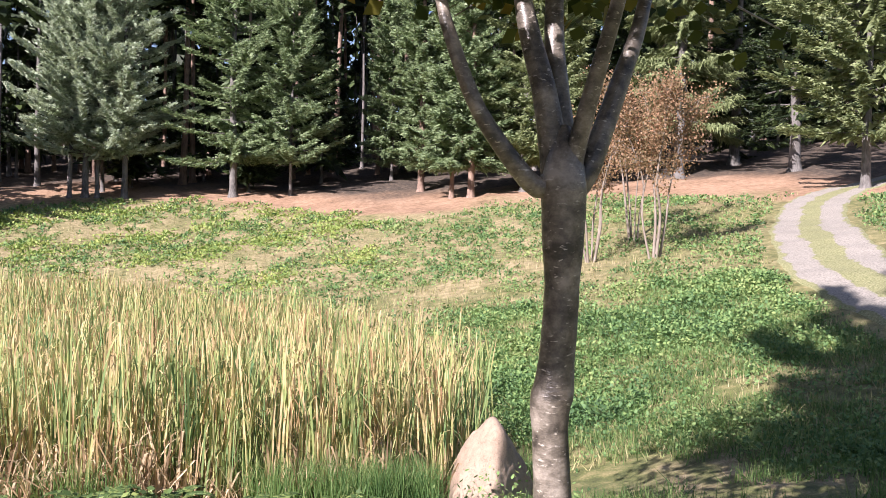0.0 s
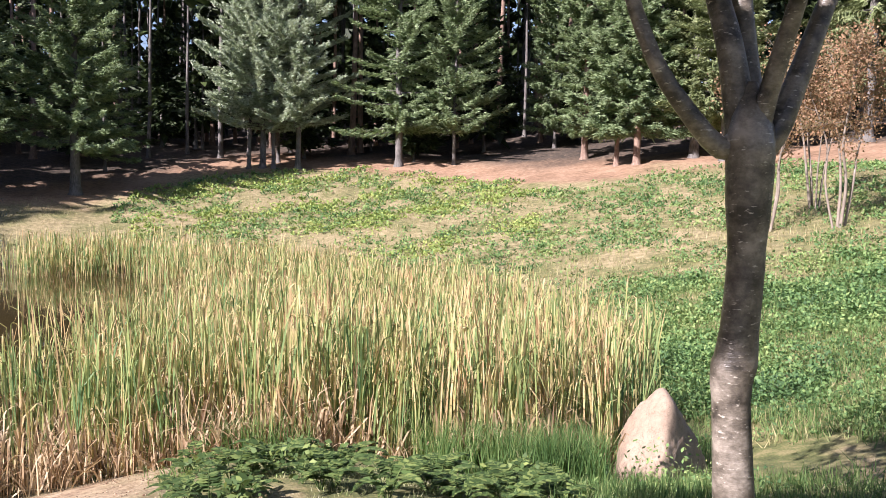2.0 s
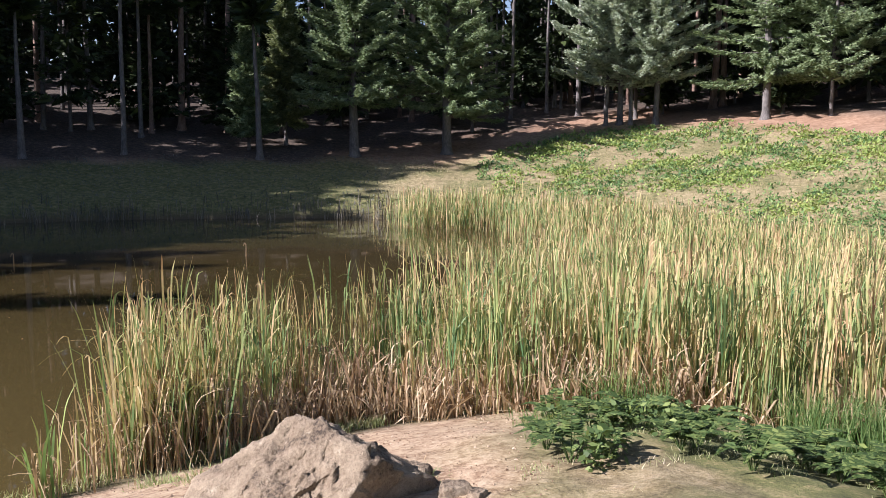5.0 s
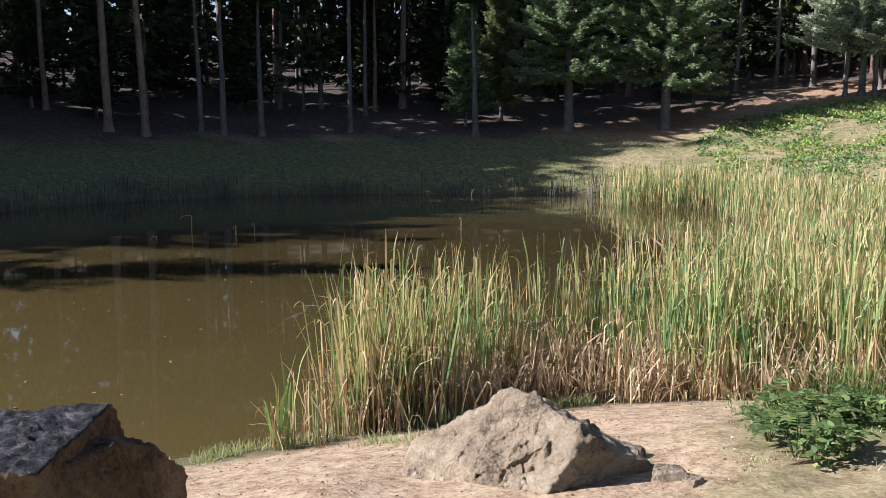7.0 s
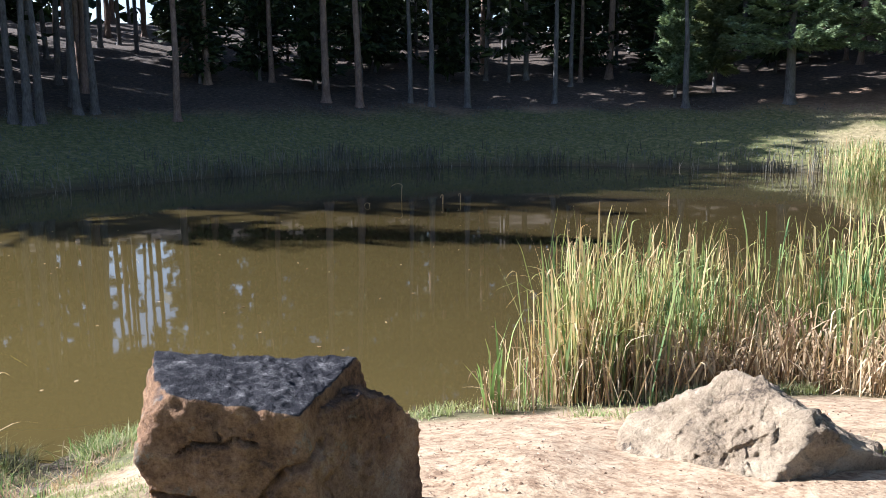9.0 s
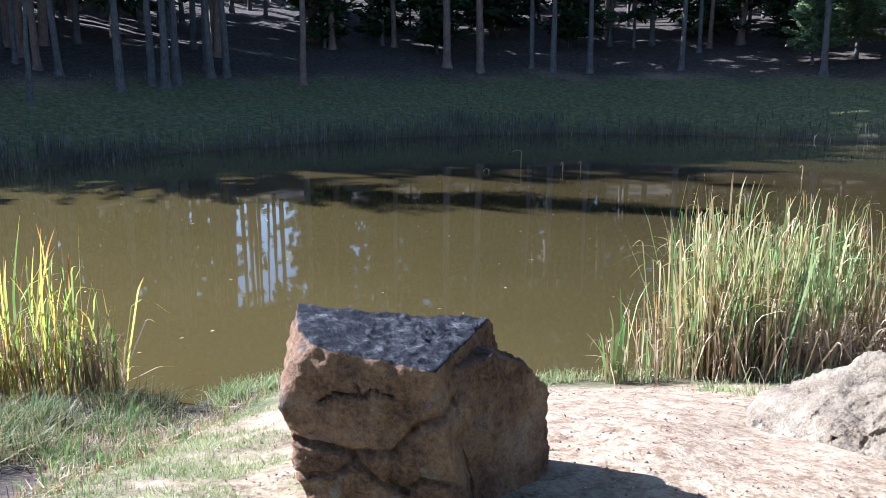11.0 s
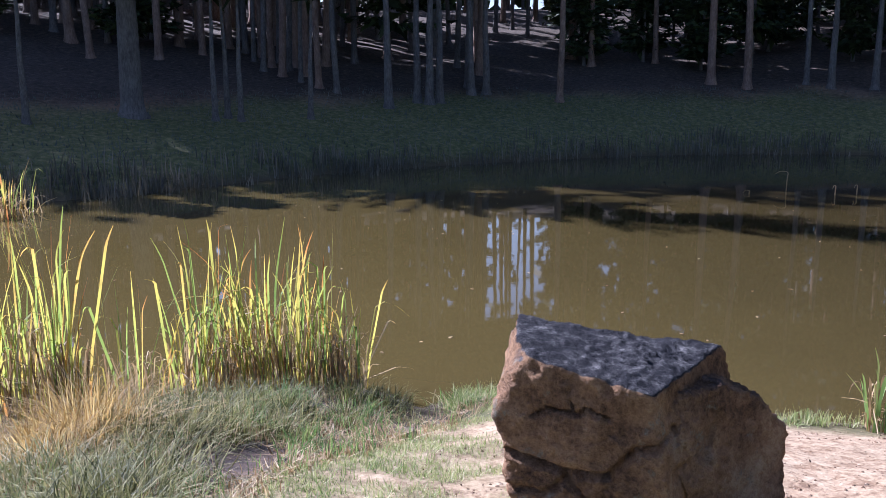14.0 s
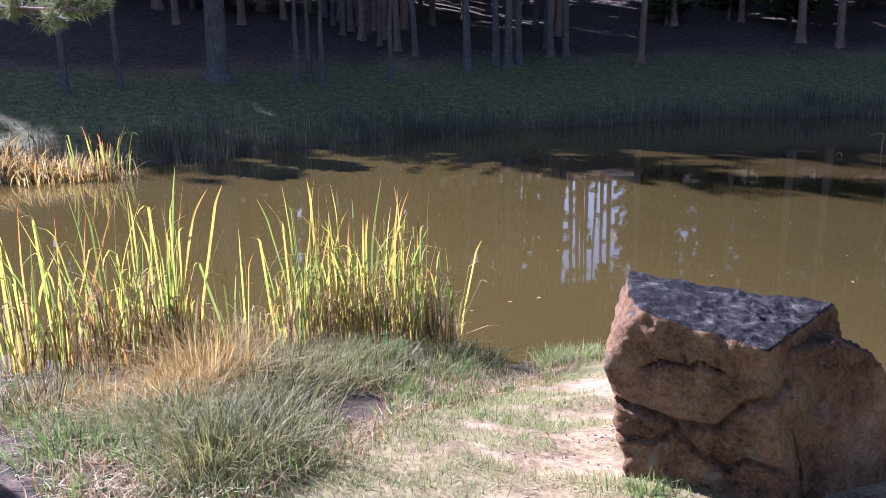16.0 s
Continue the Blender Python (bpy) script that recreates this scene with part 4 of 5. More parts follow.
rock("boulder", RX, RY, gz1(RX, RY) - 0.02, 40.7,
     [((-0.5, -0.5, 0.7), 0.15), ((0.6, -0.75, -0.12), 0.3), ((0.51, 0.19, 0.84), 0.45), ((-0.1, 0.9, 0.4), 0.52), ((-1, -0.1, 0.35), 0.6), ((1, 0, 0.35), 0.68), ((0, 0, -1), 0.3), ((-0.2, 0.1, 1), 0.49)],
     "low grey boulder with slanting cracks on the sandy bank", M_GREY, 0.034, 8.0, 6, grooves=0.03, groove_dir=(0.6, 0.2, -0.8), groove_scale=8.0, round_off=36, soft_edges=True, cells=((2.0, 0.5), (6.0, 0.3)), cut_limit=0.6,
     cuts=(([(-0.2, 0.231), (-0.171, 0.293), (-0.094, 0.361)], 0.03, 0.07),
           ([(-0.176, 0.18), (-0.094, 0.232), (-0.012, 0.284)], 0.02, 0.045),
           ([(-0.106, 0.074), (0.0, 0.153), (0.106, 0.223)], 0.022, 0.05),
           ([(-0.341, 0.05), (-0.282, 0.106)], 0.018, 0.04),
           ([(-0.229, 0.039), (-0.2, -0.032)], 0.02, 0.045),
           ([(-0.494, 0.026), (-0.459, 0.085), (-0.318, 0.201)], 0.022, 0.05),
           ([(-0.047, 0.165), (0.047, 0.254)], 0.016, 0.03),
           ([(-0.318, -0.014), (-0.141, 0.084)], 0.018, 0.035),
           ([(0.106, 0.327), (0.159, 0.295), (0.165, 0.236)], 0.03, 0.06)))
SX, SY = polar(-6.4, 7.2)
rock("standing_stone", SX, SY, gz1(SX, SY) + 0.25, -6.4,
     [((-0.8, -0.3, 0.52), 0.31), ((-0.25, -1, 0.35), 0.3), ((0.87, -0.5, 0.08), 0.2), ((0.8, 0.1, 0.55), 0.34), ((0.1, 1, 0.4), 0.27), ((-1, 0, 0.2), 0.34), ((0, 0, -1), 0.5)],
     "smooth pale pointed stone at the edge of the reeds", M_PALEROCK, 0.012, 5.0, 5, round_off=10, soft_edges=True)

# the wood beyond, closing the view behind the pines
g = np.random.default_rng(95)
nn = 42000
fb = g.uniform(-48, 150, nn)
fd = g.uniform(82, 104, nn)
p2 = polar(fb, fd)
fh = g.uniform(0, 1, nn) ** 1.25 * 21
gap = (fb > 78.6) & (fb < 82.6) & (fh > 1) & (fh < 16)
keep = ~gap | (g.uniform(size=nn) < 0.1)
p3 = np.c_[p2, ground_z(p2[:, 0], p2[:, 1], False) + fh][keep]
d = g.normal(size=p3.shape) * (1, 1, 0.5) + (0, 0, -0.3)
d *= (g.uniform(0.9, 2.0, len(p3)) / np.linalg.norm(d, axis=1))[:, None]
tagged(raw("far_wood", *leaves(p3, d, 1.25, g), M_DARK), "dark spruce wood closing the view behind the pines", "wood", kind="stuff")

# ---- reeds ----
M_REED = foliage("reed_leaf", [(0.0, (0.28, 0.165, 0.085)), (0.12, (0.5, 0.35, 0.18)), (0.23, (0.62, 0.49, 0.27)), (0.34, (0.47, 0.41, 0.18)), (0.46, (0.28, 0.34, 0.12)), (0.8, (0.1, 0.2, 0.08))], 0.3, 0.55, 2.0, drying=0.27)
M_STRAW = foliage("dead_reed", [(0.1, (0.15, 0.09, 0.05)), (0.5, (0.42, 0.3, 0.175)), (0.9, (0.66, 0.54, 0.36))], 0.32, 0.3, 1.5)
M_GLOW = foliage("turning_reed", [(0.0, (0.4, 0.16, 0.06)), (0.12, (0.55, 0.3, 0.1)), (0.3, (0.6, 0.52, 0.13)), (0.62, (0.3, 0.4, 0.1)), (0.95, (0.13, 0.25, 0.08))], 0.58, 0.3, 3.0, drying=0.28)
REEDS = [(53.2, 6.8), (46, 7.2), (37, 7.6), (27, 7.6), (24, 7.3), (12, 7.1), (2, 6.9), (-5, 7.7), (-6, 9.4), (-3, 11.6), (2, 14.2), (8, 17.6), (15, 21), (24, 27), (32, 31.5), (35, 31), (34.5, 28.5), (27, 27.5), (25, 22), (25, 16), (28, 11.5), (34, 9.6), (44, 8.9), (53.2, 7.9)]
reed_line = polar(*np.array(REEDS, float).T)


def scatter(outline, count, seed, near=None):
    """Points evenly inside an outline."""
    g = np.random.default_rng(seed)
    lo, hi = outline.min(0), outline.max(0)
    p = g.uniform(lo, hi, (count, 2))
    p = p[signed(outline, p[:, 0], p[:, 1]) < 0]
    if near is not None:
        r = np.hypot(p[:, 0], p[:, 1])
        p = p[(r >= near[0]) & (r < near[1])]
    return p


def on_ground(p, lift=-0.03):
    return np.c_[p, np.maximum(ground_z(p[:, 0], p[:, 1]), -0.15) + lift]


def blades(name, p, h, w, mat, label, category, lean=0.15, droop=0.0, k=3, seed=1, kind="stuff", lift=-0.03, vary=0.7):
    g = np.random.default_rng(seed)
    p = on_ground(p, lift)
    h = h * g.uniform(vary, 1.15, len(p)) * (1 + 0.2 * lumps(p[:, 0], p[:, 1], 0.45, seed))
    v, f = ribbons(p, g.uniform(0, 2 * np.pi, len(p)), h, w * g.uniform(0.6, 1.3, len(p)), np.abs(g.normal(0, lean, len(p))) + 0.03, np.maximum(0, g.normal(0.1, 1, len(p))) * droop, k, r=g)
    return tagged(raw(name, v, f, mat), label, category, kind=kind)


def reed_stand(name, p, h, w, mat, label, seed, lean=0.1, bent=0.35, vary=0.6, lift=-0.03, sheath=0.0):
    """A stand of stiff reed leaves, each with its place along the leaf."""
    g = np.random.default_rng(seed)
    p = on_ground(p, lift)
    n = len(p)
    h = h * g.uniform(vary, 1.12, n) * (1 + 0.13 * lumps(p[:, 0], p[:, 1], 0.45, seed))
    # leaves part from the stalk at different heights
    start = h * np.where(g.uniform(size=n) < 0.75, g.uniform(0, sheath, n), 0)
    p[:, 2] += start
    v, f, along = reed_leaves(p, g.uniform(0, 2 * np.pi, n), h - start, w * g.uniform(0.6, 1.35, n), np.abs(g.normal(0, lean, n)) + 0.02, bent, g)
    return tagged(raw(name, v, f, mat, attrs={"along": along}), label, "reeds", kind="stuff")


def clumped(p, per, spread, seed):
    g = np.random.default_rng(seed)
    return (p[:, None] + g.normal(0, spread, (len(p), per, 2))).reshape(-1, 2)


p = scatter(reed_line, 11000, 1, (0, 13))
gappy = lumps(p[:, 0], p[:, 1], 0.3, 4.0) + 0.5 * lumps(p[:, 0], p[:, 1], 0.9, 8.0)
p = p[gappy > 0.08 - 0.6 * (1 - smooth(28, 38, np.degrees(np.arctan2(-p[:, 0], p[:, 1]))))]
reed_stand("reed_bed", clumped(p, 15, 0.06, 2), 1.5, 0.014, M_REED, "dense sunlit bed of tall yellow-green reeds", 3, 0.14, 0.5, 0.4, sheath=0.75)
p = scatter(reed_line, 15000, 4, (13, 40))
far_out = smooth(20, 26, np.hypot(*p.T))[:, None]
p = (p + far_out * np.random.default_rng(44).normal(0, 0.55, p.shape))[(lumps(p[:, 0], p[:, 1], 0.8, 3.0) > -0.2) | (far_out[:, 0] < 0.5)]
reed_stand("reed_bed", clumped(p, 8, 0.09, 5), 1.45, 0.02, M_REED, "dense sunlit bed of tall reeds further out", 6, 0.13, 0.5, 0.45, sheath=0.7)
reed_stand("dead_reeds", clumped(scatter(reed_line, 9000, 7, (0, 14)), 7, 0.1, 8), 0.85, 0.017, M_STRAW, "bent dead reed leaves among the stalks", 9, 0.35, 0.7, 0.3)
g = np.random.default_rng(10)
p = polar(g.uniform(-5, 52, 900), np.interp(g.uniform(-5, 52, 900), [-5, 10, 25, 40, 52], [6.9, 7.1, 7.35, 7.6, 7.0]) + g.normal(0.15, 0.3, 900))
reed_stand("fallen_reeds", clumped(p[signed(reed_line, p[:, 0], p[:, 1]) < 0.1], 5, 0.08, 11), 0.6, 0.016, M_STRAW, "broken straw-coloured reed leaves at the foot of the bed", 12, 0.7, 0.6, 0.3)


M_FRESH = foliage("fresh_reed", [(0.1, (0.1, 0.2, 0.06)), (0.6, (0.24, 0.36, 0.11)), (0.95, (0.45, 0.46, 0.18))], 0.3, 0.2)


def reed_clump(bearing, dist, count, height, seed, mat, label, spread=0.08, width=0.017, lean=0.16, droop=0.35, group="reed clumps at the bank"):
    g = np.random.default_rng(seed)
    x, y = polar(bearing, dist)
    z = max(gz1(x, y), -0.1)
    t = thing("reed_clump", x, y, z, label, "reeds", group)
    p = np.c_[g.normal(0, spread, (count, 2)), np.full(count, -0.08)]
    h = height * g.uniform(0.55, 1.1, count)
    lean = np.abs(g.normal(0, lean, count)) + 0.03
    v, f, along = reed_leaves(p, np.arctan2(p[:, 1], p[:, 0]) + g.normal(0, 0.7, count), h, width * g.uniform(0.6, 1.3, count), lean, 0.8 * droop, g)
    raw("foliage", v, f, mat, t, attrs={"along": along})
    n2 = int(count * 2.2)
    p2 = np.c_[g.normal(0, spread * 1.3, (n2, 2)), np.full(n2, -0.05)]
    v, f, along = reed_leaves(p2, g.uniform(0, 6.28, n2), height * g.uniform(0.2, 0.65, n2), width * g.uniform(0.5, 1.0, n2), g.uniform(0.02, 0.4, n2), 0.7, g)
    raw("dry_foliage", v, f, M_STRAW, t, attrs={"along": along})


for i, (bb, dd, cc, hh) in enumerate(((92.0, 6.75, 9, 0.95), (94.3, 6.8, 16, 1.15), (96.3, 6.85, 15, 1.2), (97.6, 6.9, 15, 1.25), (99.0, 6.8, 18, 1.2), (100.7, 6.85, 17, 1.2), (102.0, 6.8, 16, 1.25), (103.2, 6.8, 12, 1.0), (107.0, 6.7, 9, 0.95),
                                         (110.6, 6.6, 16, 1.25), (112.0, 6.7, 17, 1.3), (113.4, 6.6, 16, 1.2), (115.3, 6.5, 17, 1.25), (117.5, 6.5, 14, 1.2), (120, 6.5, 14, 1.2))):
    reed_clump(bb, dd, int(cc * 1.35), hh * 1.15, 200 + i, M_GLOW, "backlit clump of yellow and green reeds in shallow water", 0.08, 0.017, 0.17, 0.55)
reed_clump(57.4, 6.4, 13, 0.85, 230, M_FRESH, "small splayed clump of green reed leaves at the shore", 0.04, 0.02, 0.35, 0.15)
reed_clump(92.6, 6.7, 5, 0.75, 229, M_STRAW, "broken dry reed leaves arching over the water", 0.05, 0.012, 0.6, 1.2)
reed_clump(55.3, 6.5, 6, 0.6, 231, M_FRESH, "thin tuft of green reed leaves at the shore", 0.05, 0.014, 0.2, 0.2)
reed_clump(113.2, 18.6, 26, 1.3, 232, M_GLOW, "orange reeds standing off the far bank", 0.2, 0.03, 0.2, 0.2)
for i, (bb, dd) in enumerate(((52.6, 6.9), (51.2, 6.9), (49.8, 7.1), (47.8, 7.1))):
    reed_clump(bb, dd, 60, 1.42, 240 + i, M_REED, "dense clump of tall reeds leaning over the water", 0.16, 0.016, 0.12, 0.25)

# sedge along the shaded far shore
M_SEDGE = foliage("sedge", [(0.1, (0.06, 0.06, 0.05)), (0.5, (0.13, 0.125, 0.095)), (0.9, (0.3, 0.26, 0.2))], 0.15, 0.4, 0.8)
far = shore[(np.hypot(*shore.T) > 15)]
g = np.random.default_rng(12)
seg = far[g.integers(len(far) - 1, size=420)]
p = clumped(seg + g.normal(0, 0.55, seg.shape), 12, 0.22, 13)
pb = np.degrees(np.arctan2(-p[:, 0], p[:, 1]))
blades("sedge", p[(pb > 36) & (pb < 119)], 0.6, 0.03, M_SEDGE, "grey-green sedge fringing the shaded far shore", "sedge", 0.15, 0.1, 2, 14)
p = polar(g.uniform(36, 119, 30000), g.uniform(20, 52, 30000))
e = signed(shore, p[:, 0], p[:, 1])
# grey-blue cast of the bank's shade mixed into the grass colour
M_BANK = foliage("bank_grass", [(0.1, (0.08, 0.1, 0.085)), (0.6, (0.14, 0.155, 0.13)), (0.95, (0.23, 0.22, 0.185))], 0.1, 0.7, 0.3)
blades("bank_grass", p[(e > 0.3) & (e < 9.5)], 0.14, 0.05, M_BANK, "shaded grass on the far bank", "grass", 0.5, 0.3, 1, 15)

# meadow herbs and grass
M_HERB = foliage("herb_leaf", [(0.1, (0.06, 0.12, 0.05)), (0.35, (0.11, 0.21, 0.075)), (0.6, (0.19, 0.3, 0.1)), (0.9, (0.36, 0.42, 0.16))], 0.3, 0.5, 0.8)
M_YELLOW = foliage("yellow_herb_leaf", [(0.1, (0.12, 0.22, 0.06)), (0.5, (0.26, 0.35, 0.09)), (0.9, (0.42, 0.45, 0.15))], 0.3, 0.5, 0.8)
M_HAY = foliage("dry_grass", [(0.1, (0.13, 0.19, 0.06)), (0.5, (0.32, 0.3, 0.14)), (0.9, (0.48, 0.4, 0.24))], 0.25, 0.4, 0.7)
M_GRASS = foliage("green_grass", [(0.1, (0.06, 0.13, 0.04)), (0.5, (0.15, 0.26, 0.08)), (0.9, (0.38, 0.41, 0.17))], 0.5, 0.4, 1.2)


def herbs(name, p, height, size, per, mat, label, seed, spread=0.5):
    """Low plants, each a few leaves on a hidden stem."""
    g = np.random.default_rng(seed)
    n = len(p)
    q = np.repeat(on_ground(p, 0.0), per, 0)
    s = np.repeat(g.uniform(0.5, 1.2, n), per)
    q[:, :2] += g.normal(0, size * spread, (len(q), 2))
    q[:, 2] += height * s * g.uniform(0.15, 1.0, len(q))
    d = g.normal(size=q.shape) * (1, 1, 0.35) + (0, 0, 0.1)
    d *= (size * s * g.uniform(0.6, 1.2, len(q)) / np.linalg.norm(d, axis=1))[:, None]
    v, f = leaves(q, d, 0.55 * size * s, g, 0.45)
    return tagged(raw(name, v, f, mat), label, "plants", kind="stuff")


def herb_mounds(name, p, radius, mat, label, seed, per=30):
    """Leafy clumps: leaves on low uneven domes that stand on the points p."""
    g = np.random.default_rng(seed)
    n = len(p)
    rad = radius * g.uniform(0.45, 1.3, n)
    q = np.repeat(on_ground(p, 0.0), per, 0)
    d = g.normal(size=q.shape)
    d[:, 2] = np.abs(d[:, 2])
    d /= np.linalg.norm(d, axis=1, keepdims=True)
    rr = np.repeat(rad, per)
    tall = np.repeat(rad * g.uniform(0.45, 1.0, n), per)
    q = q + d * np.stack([rr, rr, tall], 1) * g.uniform(0.55, 1.05, (len(q), 1))
    size = (0.022 + 0.0026 * np.hypot(q[:, 0], q[:, 1])) * g.uniform(0.6, 1.4, len(q))
    v = d * (0.7, 0.7, 0.2) + g.normal(0, 0.6, q.shape)
    v *= (size / np.linalg.norm(v, axis=1))[:, None]
    return tagged(raw(name, *leaves(q, v, 0.6 * size, g, facing=0.5 * d + np.array([0, 0, 0.6])), mat), label, "plants", kind="stuff")


g = np.random.default_rng(21)
p = polar(g.uniform(-35, 36, 60000), g.uniform(8.5, 46, 60000) ** 1.0)
e, pb = signed(shore, p[:, 0], p[:, 1]), np.degrees(np.arctan2(-p[:, 0], p[:, 1]))
road_d = np.min(np.hypot(p[:, :1] - rc[None, ::3, 0], p[:, 1:] - rc[None, ::3, 1]), 1)
ok = (e > 0.2) & (e < litter_edge(pb) + 1.5 * lumps(p[:, 0], p[:, 1], 1.6, 6.0)) & (road_d > 1.2)
p, e = p[ok], e[ok]
patchy = lumps(p[:, 0], p[:, 1], 1.1, 9.0) + 0.5 * lumps(p[:, 0], p[:, 1], 0.35, 5.0)
pb, pr = np.degrees(np.arctan2(-p[:, 0], p[:, 1])), np.hypot(*p.T)
gold = (pb > 2) & (pr > 24) & (lumps(p[:, 0], p[:, 1], 2.2, 1.0) + g.normal(0, 0.35, len(p)) > 0.1)
loose = patchy + g.normal(0, 0.45, len(p))
herb_mounds("meadow_herbs", p[(loose > -0.05) & ~gold & (pb < 30)][:5200], 0.17, M_HERB, "patchy green herbs on the dry meadow", 22, 14)
herb_mounds("yellow_herbs", p[(loose > 0.1) & gold & (pb < 29)][:2400], 0.17, M_YELLOW, "yellow-green herbs along the top of the meadow", 28, 12)
hay = p[g.permutation(len(p))[:13000]]
blades("meadow_grass", clumped(hay, 3, 0.08, 23), 0.16, 0.02, M_HAY, "dry pale grass between the meadow herbs", "grass", 0.6, 0.3, 1, 24)
p = polar(g.uniform(-36, 3, 34000), np.sqrt(g.uniform(4.6 ** 2, 17 ** 2, 34000)))
e = signed(shore, p[:, 0], p[:, 1])
road_d = np.min(np.hypot(p[:, :1] - rc[None, ::3, 0], p[:, 1:] - rc[None, ::3, 1]), 1)
ok = (e > 0.25) & (road_d > 1.3)
p = p[ok]
pat = lumps(p[:, 0], p[:, 1], 0.9, 2.0)
pr = np.hypot(*p.T)
herb_mounds("bank_herbs", p[(pat + g.normal(0, 0.3, len(p)) > 0.3) & (pr > 6.0)][:1700], 0.16, M_HERB, "leafy green herbs on the sloping bank", 25, 30)
herb_mounds("tall_herbs", p[(pat + g.normal(0, 0.3, len(p)) > 0.5) & (pr > 6.5)][:330], 0.36, M_HERB, "tall leafy nettles and herbs on the sloping bank", 35, 110)
blades("bank_grass", clumped(p[pat > -0.4][:8000], 5, 0.06, 26), 0.2, 0.012, M_GRASS, "fine green grass on the sloping bank", "grass", 0.5, 0.3, 1, 27)

# lawn, thin and trodden
M_LAWN = foliage("lawn_grass", [(0.1, (0.14, 0.22, 0.07)), (0.45, (0.34, 0.4, 0.16)), (0.8, (0.58, 0.54, 0.34)), (0.95, (0.66, 0.6, 0.45))], 0.35, 0.4, 1.2)
p = polar(np.concatenate([g.uniform(76, 122, 15000), g.uniform(-38, 26, 10000)]), np.sqrt(g.uniform(1.8 ** 2, 6.3 ** 2, 25000)))
e = signed(shore, p[:, 0], p[:, 1])
line = np.interp(np.degrees(np.arctan2(-p[:, 0], p[:, 1])), [80, 84, 88, 91, 96, 101, 106, 112, 122], [6.6, 5.8, 5.2, 4.6, 4.0, 3.35, 3.05, 2.9, 2.8])
keep = (e > 0.15) & (np.hypot(*p.T) < line + 0.1) & (lumps(p[:, 0], p[:, 1], 0.16, 5.0) + 0.5 * lumps(p[:, 0], p[:, 1], 0.6, 1.5) < 0.0)
blades("lawn", clumped(p[keep], 4, 0.03, 28), 0.05, 0.006, M_LAWN, "short trodden grass on the near bank", "grass", 0.7, 0.3, 1, 29, lift=-0.01)
p = polar(g.uniform(30, 86, 5000), g.uniform(5.6, 8.6, 5000))
e = signed(shore, p[:, 0], p[:, 1])
blades("shore_grass", clumped(p[(e > -0.05) & (e < 0.22) & (lumps(p[:, 0], p[:, 1], 0.35, 7.0) > 0.0)], 9, 0.04, 30), 0.13, 0.006, M_LAWN, "short dry grass along the water's edge", "grass", 0.6, 0.3, 2, 31, lift=-0.01)
p = polar(g.uniform(82, 122, 9000), g.uniform(2.8, 6.6, 9000))
pb, pr = np.degrees(np.arctan2(-p[:, 0], p[:, 1])) % 360, np.hypot(*p.T)
line = np.interp(pb, [80, 84, 88, 91, 96, 101, 106, 112, 122], [6.6, 5.8, 5.2, 4.6, 4.0, 3.35, 3.05, 2.9, 2.8])
p = p[(pr > line - 0.1) & (signed(shore, p[:, 0], p[:, 1]) > 0) & (lumps(p[:, 0], p[:, 1], 0.3, 4.0) > -0.3)][:3000]
blades("peat_litter", clumped(p, 3, 0.05, 36), 0.09, 0.007, M_STRAW, "dead grass lying on the dark wet soil", "grass", 1.2, 0.5, 2, 37, lift=-0.005)
blades("bank_tufts", clumped(p[::14], 9, 0.03, 38), 0.14, 0.006, M_GRASS, "small green tufts on the dark wet soil", "grass", 0.5, 0.3, 2, 39, lift=-0.01)
# tall fine grass before the reeds
p = scatter(polar(np.array([27, 12, 0, -7, -9, -4, 4, 14, 26.0]), np.array([7.4, 6.7, 6.2, 6.4, 8.2, 8.4, 7.6, 7.6, 7.7])), 4200, 32)
p = p[lumps(p[:, 0], p[:, 1], 0.45, 6.0) + 0.06 * (12 - np.degrees(np.arctan2(-p[:, 0], p[:, 1]))) > -0.5]
p = p[np.hypot(p[:, 0] - SX, p[:, 1] - SY + 0.4) > 0.6]
blades("tall_grass", clumped(p, 5, 0.05, 33), 0.5, 0.007, M_GRASS, "tall fine grass growing before the reeds", "grass", 0.25, 0.4, 3, 34)


# ---- tussocks, ferns and small plants ----
def tussock(bearing, dist, count, height, seed, mat, label, spread=0.12, width=0.011):
    g = np.random.default_rng(seed)
    x, y = polar(bearing, dist)
    t = thing("grass_tussock", x, y, max(gz1(x, y), 0.0), label, "grass tuft", "tussocks on the bank")
    p = np.c_[g.normal(0, spread, (count, 2)), np.full(count, -0.04)]
    h = height * g.uniform(0.35, 1.2, count)
    v, f = ribbons(p, np.arctan2(p[:, 1], p[:, 0]) + g.normal(0, 0.9, count), h, width * g.uniform(0.6, 1.4, count), np.abs(g.normal(0.1, 0.75, count)) + 0.05, g.uniform(0, 0.9, count), 4, r=g)
    tagged(raw("tuft", v, f, mat, t), kind="stuff")
    few = count // 7
    p = np.c_[g.normal(0, spread * 1.25, (few, 2)), np.full(few, -0.02)]
    v, f, along = reed_leaves(p, g.uniform(0, 6.28, few), height * g.uniform(0.2, 0.7, few), width * g.uniform(0.6, 1.2, few), g.uniform(0.2, 1.2, few), 0.5, g)
    tagged(raw("dead_tuft", v, f, M_STRAW, t, "bleached dead blades", attrs={"along": along}), kind="stuff")


